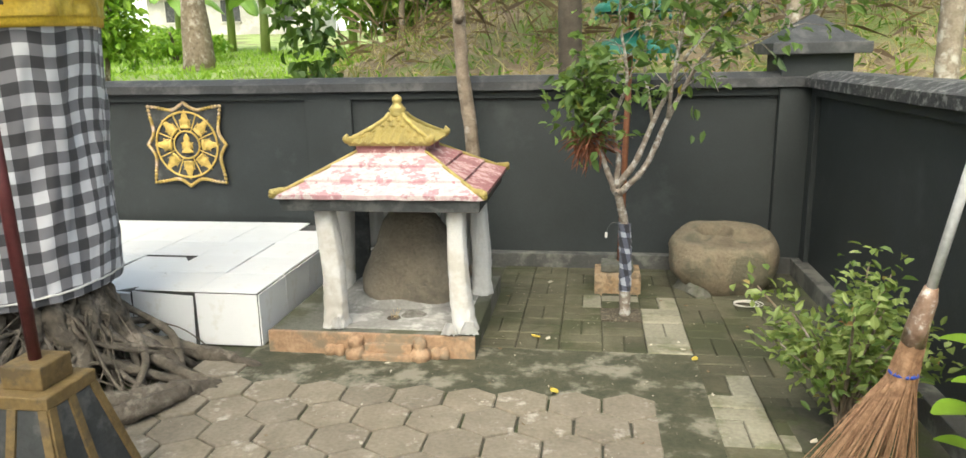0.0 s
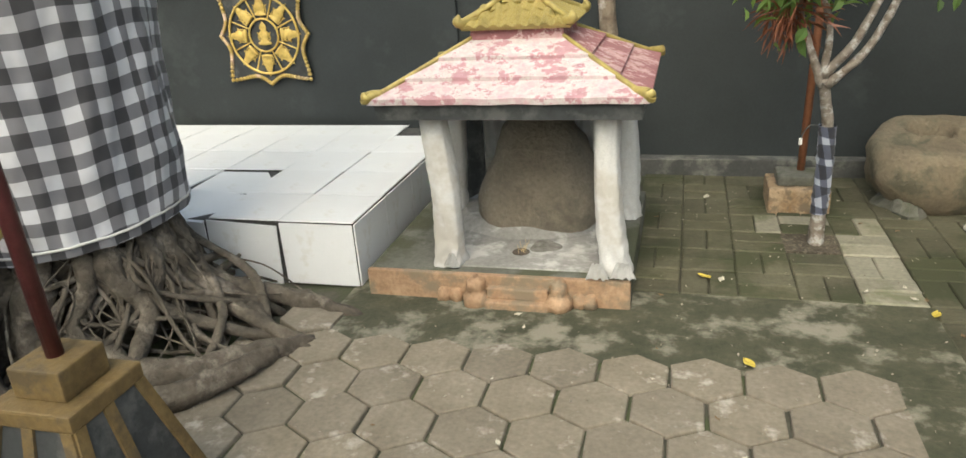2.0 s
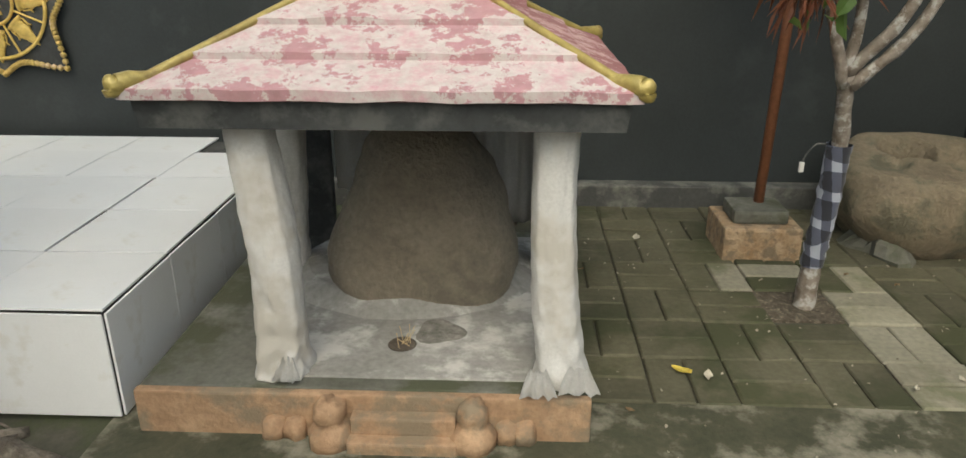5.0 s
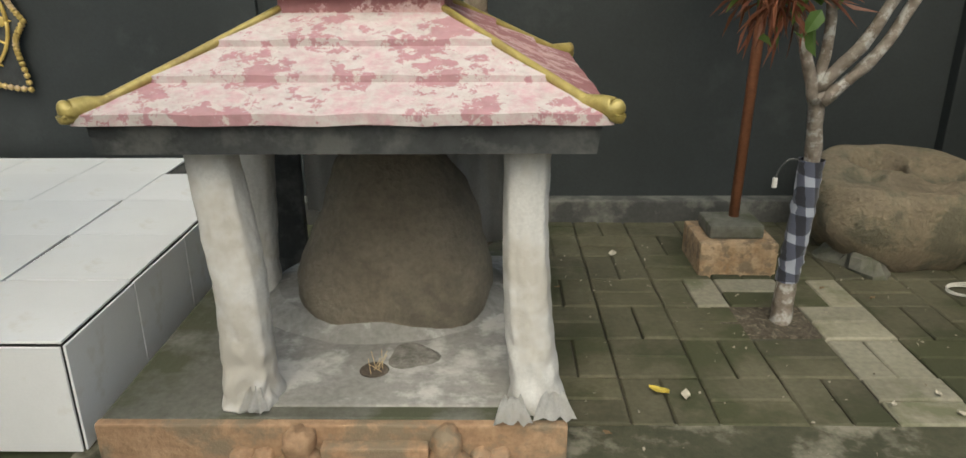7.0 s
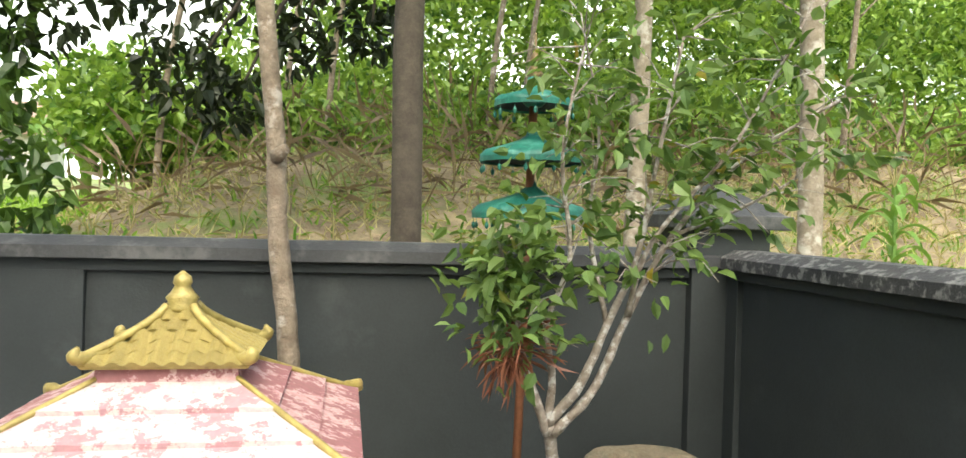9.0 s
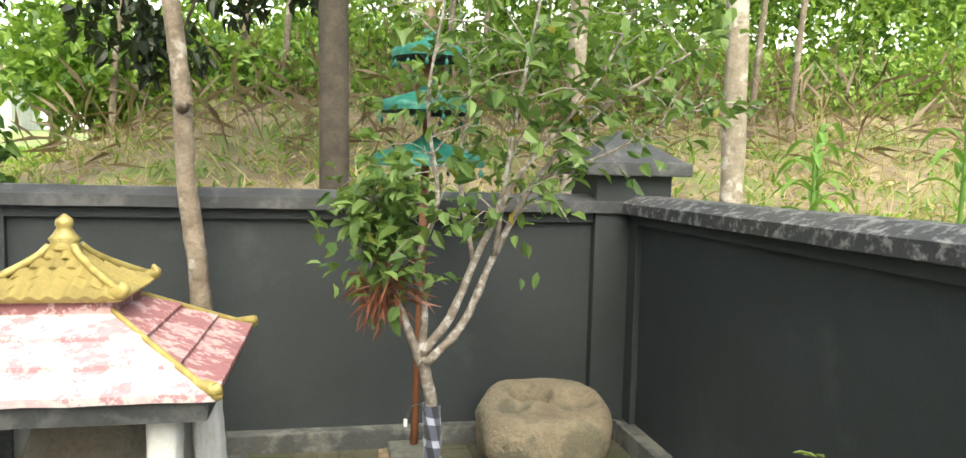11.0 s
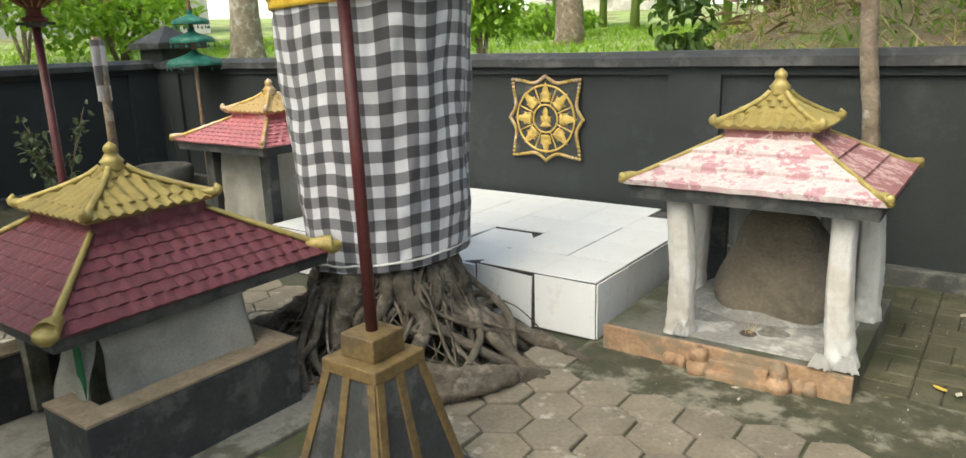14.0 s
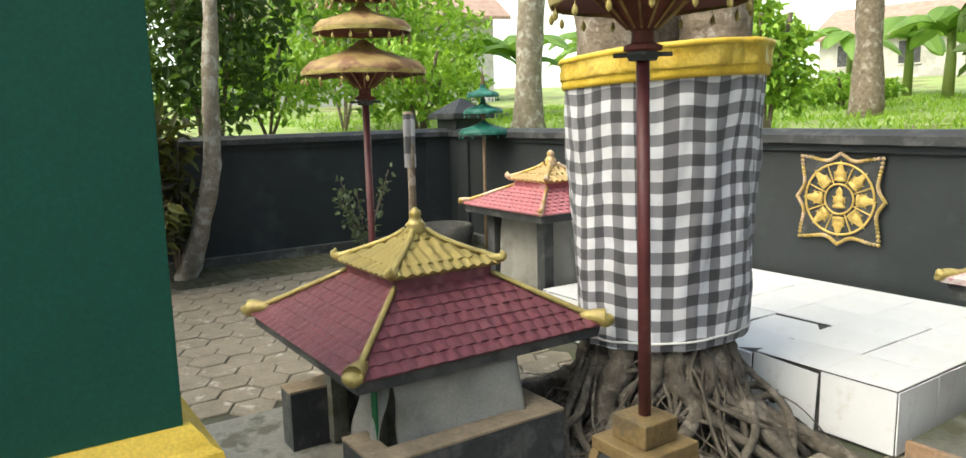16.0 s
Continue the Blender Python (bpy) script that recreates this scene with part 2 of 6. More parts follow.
def join(bm, other):
    me = bpy.data.meshes.new("tmp")
    other.to_mesh(me)
    other.free()
    bm.from_mesh(me)
    bpy.data.meshes.remove(me)


def rings(loops, closed=True, caps=True, bm=None):
    """A skin over a row of equal loops of points."""
    bm = bm or bmesh.new()
    vs = [[bm.verts.new(p) for p in lp] for lp in loops]
    n = len(vs[0])
    for a, b in zip(vs, vs[1:]):
        for i in range(n if closed else n - 1):
            j = (i + 1) % n
            bm.faces.new((a[i], a[j], b[j], b[i]))
    if caps and closed:
        bm.faces.new(vs[0][::-1])
        bm.faces.new(vs[-1])
    return bm


def lathe(profile, n=20, at=(0, 0, 0), wob=0.0, square=False, bm=None):
    """Turned shape from (radius, z) pairs; square: with four corners."""
    loops = []
    for r, z in profile:
        if square:
            loops.append([(at[0] + sx * r, at[1] + sy * r, at[2] + z) for sx, sy in ((-1, -1), (1, -1), (1, 1), (-1, 1))])
        else:
            loops.append([(at[0] + max(r, 1e-4) * (1 + wob * math.sin(3 * a + z * 20)) * math.cos(a), at[1] + max(r, 1e-4) * (1 + wob * math.sin(3 * a + z * 20)) * math.sin(a), at[2] + z)
                          for a in (2 * math.pi * i / n for i in range(n))])
    return rings(loops, bm=bm)


def tube(points, radii, n=8, rough=0.0, bm=None, seed=0):
    """A limb along points, with a radius at each."""
    pts = [Vector(p) for p in points]
    if isinstance(radii, (int, float)):
        radii = [radii] * len(pts)
    loops, side = [], None
    for i, p in enumerate(pts):
        d = (pts[min(i + 1, len(pts) - 1)] - pts[max(i - 1, 0)]).normalized()
        if side is None:
            side = d.orthogonal().normalized()
        side = (side - d * side.dot(d)).normalized()
        up = d.cross(side)
        lp = []
        for k in range(n):
            a = 2 * math.pi * k / n
            r = radii[i]
            if rough:
                r *= 1 + rough * noise.noise(Vector((math.cos(a) * 1.5 + seed, math.sin(a) * 1.5, i * 0.6 + seed)))
            lp.append(p + side * (math.cos(a) * r) + up * (math.sin(a) * r))
        loops.append(lp)
    return rings(loops, bm=bm)


def curve_pts(points, n=12):
    """Smooth points through the given ones."""
    P = [Vector(p) for p in points]
    P = [P[0] * 2 - P[1]] + P + [P[-1] * 2 - P[-2]]
    out = []
    for i in range(1, len(P) - 2):
        for k in range(n):
            t = k / n
            out.append(0.5 * (2 * P[i] + (P[i + 1] - P[i - 1]) * t + (2 * P[i - 1] - 5 * P[i] + 4 * P[i + 1] - P[i + 2]) * t * t
                              + (3 * P[i] - P[i - 1] - 3 * P[i + 1] + P[i + 2]) * t ** 3))
    return out + [P[-2]]


def lumpy(bm, amount, scale, seed=0.0):
    for v in bm.verts:
        v.co += v.co.normalized() * amount * noise.noise(v.co * scale + Vector((seed, seed * 2, seed * 3)))
    return bm


# ---------------------------------------------------------------- ground and walls
WALL_Y, WALL_X, LEFT_X = 6.55, 2.10, -6.30
TOP, CAPLOW, PANEL = 1.192, 1.107, 1.058


def terrain(x, y):
    """The land outside lies higher than the yard: a lawn that rises gently, and a steep dry bank to the north-east."""
    d = math.hypot(max(LEFT_X - 0.2 - x, 0, x - WALL_X - 0.2), max(y - WALL_Y - 0.2, 0, -3.0 - y))
    s = min(max((d - 0.25) / 2.2, 0), 1)
    z = -0.07 + 1.02 * s * s * (3 - 2 * s) + 0.05 * min(max(d - 2.2, 0), 45)
    if d > 0 and y > 6:
        side = min(max((x + 2.4) / 1.8, 0), 1)
        b = min(max((y - 8.2) / 4.4, 0), 1)
        up = 1.0 * b * b * (3 - 2 * b) + 1.5 * min(max((y - 12.4) / 5.0, 0), 1)
        z += up * side
    return z + (0.10 * noise.noise(Vector((x * 0.6, y * 0.6, 0))) if d > 0.5 else 0)


g = bmesh.new()
bmesh.ops.create_grid(g, x_segments=170, y_segments=170, size=1)
for v in g.verts:
    x, y = v.co.x, v.co.y
    wx = 40 * x + math.copysign(abs(x) ** 5, x) * 360 - 2
    wy = 40 * y + math.copysign(abs(y) ** 5, y) * 360 + 3
    v.co = (wx, wy, terrain(wx, wy))
EARTH = surface("grassy_earth", (0.20, 0.28, 0.07), (0.34, 0.42, 0.14), 0.8, 0.95, 0.5, stain=(0.16, 0.13, 0.07), amount=0.3, sscale=0.5, fine=30)
tagged(part("ground", g, EARTH), "bright grassy ground spreading beyond the yard walls", "ground", kind="structure")

bed = box(LEFT_X, WALL_X, -4.0, WALL_Y, -0.30, -0.012, 0)
BED = surface("damp_mossy_joint_soil", (0.045, 0.045, 0.03), (0.085, 0.08, 0.06), 7, 0.9, 0.6, stain=(0.05, 0.06, 0.025), amount=0.5, sscale=3)
tagged(part("yard_floor", bed, BED), "damp mossy soil and sand bed of the paved yard", "floor", kind="structure")


def wall_run(name, length, strips, label, m):
    """A yard wall with recessed panels, a coping and a base ledge; its face is y = 0, seen from -y."""
    root = thing(name, label=label, category="wall", kind="structure")
    root.matrix_basis = m
    body = box(0, length, 0.03, 0.15, -0.3, CAPLOW + 0.02, 0)
    part("wall_body", body, BLACK, root)
    for a, b in strips:
        part("pilaster", box(a, b, 0.0, 0.032, 0.0, PANEL + 0.002, 0.004), BLACK, root)
    part("top_band", box(0, length, 0.0, 0.032, PANEL, CAPLOW, 0.003), BLACK, root)
    cb = rings([[(x, -0.045, CAPLOW), (x, -0.045, CAPLOW + 0.05), (x, 0.03, TOP), (x, 0.16, TOP), (x, 0.22, CAPLOW + 0.05), (x, 0.22, CAPLOW)] for x in np.linspace(0, length, 40)])
    for v in cb.verts:
        v.co.z += 0.004 * noise.noise(v.co * 3)
    part("coping", cb, CAP, root, "dark sloped coping")
    part("base_ledge", box(0, length, -0.05, 0.031, -0.1, 0.085, 0.006), LEDGE, root)
    return root


wall_run("wall_north", WALL_X - LEFT_X, [(0.0, 0.35), (2.33, 2.65), (5.32, 5.63), (8.24, 8.40)], "black painted yard wall with recessed panels and sloped coping", pose(LEFT_X, WALL_Y, 0))
east = wall_run("wall_east", 9.0, [(0.0, 0.12), (3.2, 3.5), (6.2, 6.5)], "black painted side wall with flaking pale coping", pose(WALL_X, WALL_Y, 0, 0, 0, -90))
for ch in east.children:
    if ch.name.startswith("coping"):
        ch.data.materials[0] = CAPWORN
wall_run("wall_west", 10.5, [(0.0, 0.3), (3.4, 3.7), (7.0, 7.3), (10.2, 10.5)], "black painted side wall with dark coping", pose(LEFT_X, WALL_Y - 10.5, 0, 0, 0, 90))
wall_run("wall_south", WALL_X - LEFT_X, [(0, 0.3), (4, 4.3)], "black painted yard wall", pose(WALL_X, -2.5, 0, 0, 0, 180))


def corner_post(x, y):
    root = thing("corner_post", (x, y, 0), "square black post with a pyramid cap at the wall corner", "post", "corner posts")
    part("shaft", box(-0.195, 0.195, -0.195, 0.195, -0.2, 1.295, 0.006), BLACK, root)
    part("cap_slab", box(-0.268, 0.268, -0.268, 0.268, 1.29, 1.355, 0.006), CAP, root)
    part("pyramid", lathe([(0.255, 1.35), (0.012, 1.515)], square=True), CAP, root)


corner_post(2.12, 6.72)
corner_post(LEFT_X - 0.05, 6.74)

# ---------------------------------------------------------------- tiled platform
plat = thing("tiled_platform", (0, 0, 0), "low platform clad in cracked white glazed tiles", "platform")
PX, PY, PZ, T = -0.675, 5.05, 0.262, 0.31
PLEFT = PX - 7 * T + 0.06
part("core", box(PLEFT + 0.012, PX - 0.012, PY + 0.012, WALL_Y - 0.055, -0.05, PZ - 0.014, 0), GROUT, plat, "dark mortar core")


def roof_tile_mesh(name, mat, rise=0.30, lip=0.05):
    """A curved clay tile one unit wide, one long, its lower lip at -y."""
    b = bmesh.new()
    top, n = [], 6
    for y, lift in ((0.0, 0.0), (-1.06, lip)):
        row = []
        for i in range(n + 1):
            u = i / n
            z = rise * math.sin(math.pi * min(u / 0.72, 1.0)) if u < 0.72 else -0.05 * math.sin(math.pi * (u - 0.72) / 0.28)
            row.append(b.verts.new((u - 0.5, y, z + lift)))
        top.append(row)
    low = [b.verts.new((v.co.x, v.co.y + 0.02, -0.12)) for v in top[1]]
    for a, c in ((top[0], top[1]), (top[1], low)):
        for i in range(n):
            b.faces.new((a[i], c[i], c[i + 1], a[i + 1]))
    return mesh_of(name, b, mat, False)


def tiled_faces(parent, mesh, profile, w, name="roof_tile", inset=0.0):
    """Rows of tiles on the four sides of a square roof, given (half width, z) from the eave up."""
    count = 0
    for q in range(4):
        turn = Matrix.Rotation(q * math.pi / 2, 4, "Z")
        for (h0, z0), (h1, z1) in zip(profile, profile[1:]):
            run, rise = h0 - h1, z1 - z0
            slope, length = math.atan2(rise, run), math.hypot(run, rise)
            k = max(1, round((h0 + h1) / w))
            for i in range(k):
                x = (i + 0.5 - k / 2) * (h0 + h1) / k
                m = turn @ Matrix.Translation((x, -h1, z1)) @ Matrix.Rotation(slope, 4, "X") @ Matrix.Diagonal(((h0 + h1) / k, length, 0.7 * w, 1))
                piece(name, mesh, parent, m)


def finial(root, z, s, mat, tall=1.25):
    part("finial", lathe([(0.05 * s, 0), (0.062 * s, 0.015 * s), (0.045 * s, 0.03 * s), (0.055 * s, 0.045 * s), (0.04 * s, 0.06 * s), (0.025 * s, 0.085 * s), (0.032 * s, 0.095 * s), (0.028 * s, 0.115 * s), (0.004 * s, 0.135 * s)],
                         16, (0, 0, z)), mat, root, smooth=True).scale = (1, 1, 1)


def pavilion_roof(root, half, eave, neck_z, neck_h, up_half, apex, course_mat, tile_mat, gold, horn, small_tiles, fascia=0.062, depth_scale=1.0, horn_size=1.0):
    """The two-tiered roof of the little shrines. All heights are from the shrine's own base."""
    hold = thing("roof", (0, 0, 0))
    hold.parent = root
    hold.scale = (1, depth_scale, 1)
    part("fascia", lathe([(half - 0.02, eave - fascia), (half - 0.012, eave), (half - 0.05, eave + 0.01), (half - 0.06, eave - fascia + 0.01)], square=True), FASCIA, hold, "black fascia board")
    nk = up_half - 0.035
    lower = [(half, eave), (half - (half - nk) * 0.34, eave + (neck_z - eave) * 0.325), (half - (half - nk) * 0.67, eave + (neck_z - eave) * 0.66), (nk, neck_z)]
    part("roof_deck", lathe([(h - 0.004, z - 0.006) for h, z in lower], square=True), course_mat, hold)
    if small_tiles:
        rows = []
        for k in range(8):
            u = k / 7
            rows.append((half - (half - nk) * u, eave + (neck_z - eave) * (u ** 1.05)))
        tiled_faces(hold, roof_tile_mesh("red_tile", course_mat, 0.10, 0.13), rows, 0.056)
    else:
        for q in range(4):
            turn = Matrix.Rotation(q * math.pi / 2, 4, "Z")
            for k, ((h0, z0), (h1, z1)) in enumerate(zip(lower, lower[1:])):
                n = 26
                lo, hi, lip = [], [], []
                for i in range(n + 1):
                    u = i / n * 2 - 1
                    sag = 0.004 * noise.noise(Vector((u * 5, q * 3.1, k * 7.3)))
                    lo.append(turn @ Vector((u * (h0 + 0.006), -h0 - 0.006, z0 + 0.016 + sag)))
                    hi.append(turn @ Vector((u * (h1 + 0.002), -h1 - 0.002, z1 + 0.004)))
                    lip.append(turn @ Vector((u * (h0 + 0.004), -h0 - 0.004, z0 - 0.004 + sag)))
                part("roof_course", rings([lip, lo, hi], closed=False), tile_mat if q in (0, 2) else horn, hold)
    part("neck", lathe([(nk + 0.004, neck_z - 0.01), (nk, neck_z + neck_h)], square=True), tile_mat if small_tiles else ROSE, hold)
    # hip ridges with curled ends
    for sx, sy in ((-1, -1), (1, -1), (1, 1), (-1, 1)):
        pts = [(sx * h, sy * h, z + 0.012) for h, z in lower[::-1]]
        pts.append((sx * (half + 0.012), sy * (half + 0.012), eave + 0.018))
        cp = curve_pts(pts, 5)
        part("hip_ridge", tube(cp, [(0.007 if not small_tiles else 0.010) + 0.005 * i / len(cp) for i in range(len(cp))], 8), gold, hold, smooth=True)
        tip = curve_pts([(sx * (half - 0.07), sy * (half - 0.07), eave + 0.030), (sx * (half - 0.02), sy * (half - 0.02), eave + 0.028), (sx * (half + 0.004), sy * (half + 0.004), eave + 0.024), (sx * (half + 0.008), sy * (half + 0.008), eave + 0.04)], 4)
        rad = [v * horn_size for v in (0.011, 0.013, 0.015, 0.017, 0.019, 0.020, 0.021, 0.021, 0.020, 0.019, 0.016, 0.012, 0.006)]
        part("eave_ornament", lumpy(tube(tip, rad, 10), 0.004, 40), gold, hold, smooth=True)
    # upper gilded roof
    z0, up = neck_z + neck_h, []
    top = apex - 0.125
    for k in range(6):
        u = k / 5
        up.append((up_half * (1 - u) ** 1.25 + 0.032 * u, z0 + (top - z0) * (u ** 0.95 * 0.86 + 0.14 * u * u)))
    part("upper_deck", lathe([(up_half - 0.01, z0 - 0.012)] + [(h - 0.003, z - 0.004) for h, z in up], square=True), gold, hold)
    tiled_faces(hold, roof_tile_mesh("gold_tile", gold), up, 0.046, "gilded_tile")
    for sx, sy in ((-1, -1), (1, -1), (1, 1), (-1, 1)):
        pts = [(sx * h, sy * h, z + 0.012) for h, z in up[::-1]]
        part("upper_ridge", tube(curve_pts(pts, 3), 0.011, 8), gold, hold, smooth=True)
        tip = curve_pts([(sx * (up_half - 0.06), sy * (up_half - 0.06), z0 + 0.028), (sx * (up_half - 0.02), sy * (up_half - 0.02), z0 + 0.014), (sx * (up_half + 0.002), sy * (up_half + 0.002), z0 + 0.02), (sx * (up_half - 0.004), sy * (up_half - 0.004), z0 + 0.044)], 4)
        part("upper_curl", lumpy(tube(tip, [0.010, 0.012, 0.014, 0.015, 0.017, 0.018, 0.018, 0.018, 0.017, 0.016, 0.014, 0.010, 0.005], 10), 0.005, 60), gold, hold, smooth=True)
    finial(hold, top - 0.005, 0.78, gold)
    return hold


def draped_post(x, y, z0, z1, r, seed, mat, parent, foot=0.03, lean=0.0):
    """A post wrapped in loose cotton that bunches at the foot."""
    loops = []
    n = 64
    for k in range(131):
        u = k / 130
        z = z0 + (z1 - z0) * u
        flare = foot * math.exp(-u * 11) + 0.004 * math.sin(u * 3.0 + seed)
        bunch = math.exp(-u * 5.5)
        lp = []
        for i in range(n):
            a = 2 * math.pi * i / n
            c, q = math.cos(a), math.sin(a)
            w = 0.005 * noise.noise(Vector((c * 1.2 + seed, q * 1.2, z * 4)))
            w += 0.0065 * max(0.0, math.sin(a + 9 * z + seed)) ** 9 * (0.4 + bunch)
            w += (0.0004 + 0.0034 * bunch) * math.sin(95 * z + 2.5 * math.sin(a + seed) + 4 * noise.noise(Vector((c * 2, q * 2, z * 5 + seed))))
            w += 0.0016 * noise.noise(Vector((c * 5, q * 5 + seed, z * 22))) + 0.0009 * noise.noise(Vector((c * 14, q * 14 + seed, z * 75)))
            rr = r * (1.04 - 0.06 * u) + flare + w
            sq = 1 / max(abs(c), abs(q)) ** 0.28
            lp.append((x + rr * sq * c + lean * (u - 0.5) + 0.008 * math.sin(4 * u + seed), y + rr * sq * q, z))
        loops.append(lp)
    return part("wrapped_post", rings(loops), mat, parent, "post wrapped in old white cotton", smooth=True)


# ---------------------------------------------------------------- white-clad shrine with the boulder
sh = thing("boulder_shrine", (-0.06, 5.40, 0), "small shrine with flaking pink roof and cotton-wrapped posts", "shrine", "roofed shrines")
part("plinth", box(-0.555, 0.41, -0.375, 0.56, -0.08, 0.098, 0.008), CEMENT, sh, "mossy cement plinth")
part("front_band", box(-0.558, 0.412, -0.395, -0.372, -0.05, 0.098, 0.006), ORANGE, sh, "worn orange plaster edging")
part("floor_patch", box(-0.30, 0.34, -0.33, 0.5, 0.095, 0.103, 0.003), CEMENTPALE, sh, "pale cement floor")
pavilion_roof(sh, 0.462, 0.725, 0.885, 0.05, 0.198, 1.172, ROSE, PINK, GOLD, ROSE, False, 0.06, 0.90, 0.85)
for i, (px, py) in enumerate(((-0.263, -0.30), (0.335, -0.30), (-0.372, 0.22), (0.345, 0.24))):
    draped_post(px, py, 0.10, 0.675, 0.047 if i < 2 else 0.044, i * 2.3, LINEN, sh, 0.010, (-0.015, -0.022, 0.0, 0.0)[i])

# ---------------------------------------------------------------- maroon pavilion
SLAB = surface("worn_grey_cement", (0.15, 0.148, 0.13), (0.26, 0.255, 0.23), 5, 0.85, 0.6, stain=(0.08, 0.08, 0.06), amount=0.4, sscale=5)
pv = thing("maroon_pavilion", (-1.86, 3.67, 0.0), "small pavilion with glossy maroon tiled roof above a low black wall", "shrine", "roofed shrines")
part("slab", box(-0.74, 0.68, -1.0, 0.46, -0.1, 0.008, 0.006), SLAB, pv, "grey cement slab")
mroof = pavilion_roof(pv, 0.532, 0.514, 0.704, 0.053, 0.248, 0.998, MAROON, MAROON, GOLD, MAROON, True, 0.05, 1.0, 1.75)
mroof.location = (-0.062, 0.022, 0)
# ---------------------------------------------------------------- crimson pavilion
pc = thing("crimson_pavilion", (-3.18, 5.42, 0.0), "small pavilion with faded crimson roof on dark square posts", "shrine", "roofed shrines")
pavilion_roof(pc, 0.435, 0.73, 0.85, 0.05, 0.208, 1.115, CRIMSON, CRIMSON, GOLDWORN, CRIMSON, True, 0.055, 1.0, 0.85)
# ---------------------------------------------------------------- wrapped banyan trunk
CX, CY, CR = -1.49, 4.64, 0.372
tree = thing("banyan_tree", (CX, CY, 0), "huge old trunk with aerial roots above the paving", "tree")
part("trunk", lathe([(0.27, -0.1), (0.25, 0.12), (0.25, 0.3), (0.29, 0.5), (0.31, 0.6), (0.32, 1.5), (0.30, 1.56)], 24, wob=0.06), BARKDARK, tree, smooth=True)
for a, r, lean in ((0.6, 0.15, 0.05), (2.6, 0.16, -0.06), (4.4, 0.17, 0.02)):
    bx, by = 0.2 * math.cos(a), 0.2 * math.sin(a)
    part("limb", tube(curve_pts([(bx, by, 1.4), (bx * 1.1, by * 1.1, 1.9), (bx * 1.5 + lean, by * 1.5, 2.6), (bx * 2.6 + lean, by * 2.6, 3.6)], 6), [r - 0.003 * k for k in range(19)], 16, 0.15), BARK, tree, smooth=True)
rnd = random.Random(5)
for deg, r0, reach, bend in ((-172, 0.06, 0.66, 0.2), (-148, 0.045, 0.6, -0.25), (-122, 0.065, 0.55, 0.15), (-98, 0.05, 0.5, -0.1), (-80, 0.075, 0.52, 0.12), (-52, 0.04, 0.62, 0.3), (-34, 0.055, 0.6, -0.3), (-12, 0.042, 0.66, 0.25), (6, 0.05, 0.72, -0.15), (24, 0.045, 0.62, 0.1), (60, 0.05, 0.5, 0.1), (110, 0.05, 0.5, 0.1), (160, 0.05, 0.6, -0.1)):
    a = radians(deg)
    w1, w2 = bend * 0.5, bend
    ps = curve_pts([(0.25 * math.cos(a), 0.25 * math.sin(a), 0.43), (0.315 * math.cos(a + w1 * 0.3), 0.315 * math.sin(a + w1 * 0.3), 0.29), (0.36 * math.cos(a - w1), 0.36 * math.sin(a - w1), 0.16), (reach * 0.85 * math.cos(a + w1), reach * 0.85 * math.sin(a + w1), 0.045), ((reach + 0.1) * math.cos(a + w2), (reach + 0.1) * math.sin(a + w2), -0.02)], 7)
    part("buttress_root", tube(ps, [r0 * (0.85 - 0.48 * j / len(ps)) for j in range(len(ps))], 11, 0.45, seed=deg * 0.1), ROOTS, tree, smooth=True)
for k in range(125):
    a = rnd.uniform(-3.0, 0.8)
    w, w2 = rnd.uniform(-0.5, 0.5), rnd.uniform(-0.9, 0.9)
    reach = rnd.uniform(0.38, 0.72)
    ps = curve_pts([(0.29 * math.cos(a), 0.29 * math.sin(a), rnd.uniform(0.25, 0.43)), (0.35 * math.cos(a + w), 0.35 * math.sin(a + w), rnd.uniform(0.12, 0.3)), ((reach * 0.8) * math.cos(a + w2 * 0.5), reach * 0.8 * math.sin(a + w2 * 0.5), rnd.uniform(0.03, 0.13)), (reach * math.cos(a + w2), reach * math.sin(a + w2), -0.01)], 5)
    part("hanging_root", tube(ps, rnd.choice((0.003, 0.004, 0.005, 0.008, 0.011, 0.017)), 6, 0.4, seed=k), ROOTS, tree, smooth=True)
ms = bmesh.new()
bmesh.ops.create_icosphere(ms, subdivisions=3, radius=0.09)
lumpy(ms, 0.03, 9)
MOSSROCK = surface("mossy_rock", (0.05, 0.065, 0.02), (0.10, 0.11, 0.05), 14, 0.95, 0.8)
mr = tagged(part("mossy_rock", ms, MOSSROCK, smooth=True), "small mossy rock wedged among the roots", "rock")
mr.location, mr.scale = (CX + 0.26, CY - 0.36, 0.06), (1.1, 0.8, 0.8)
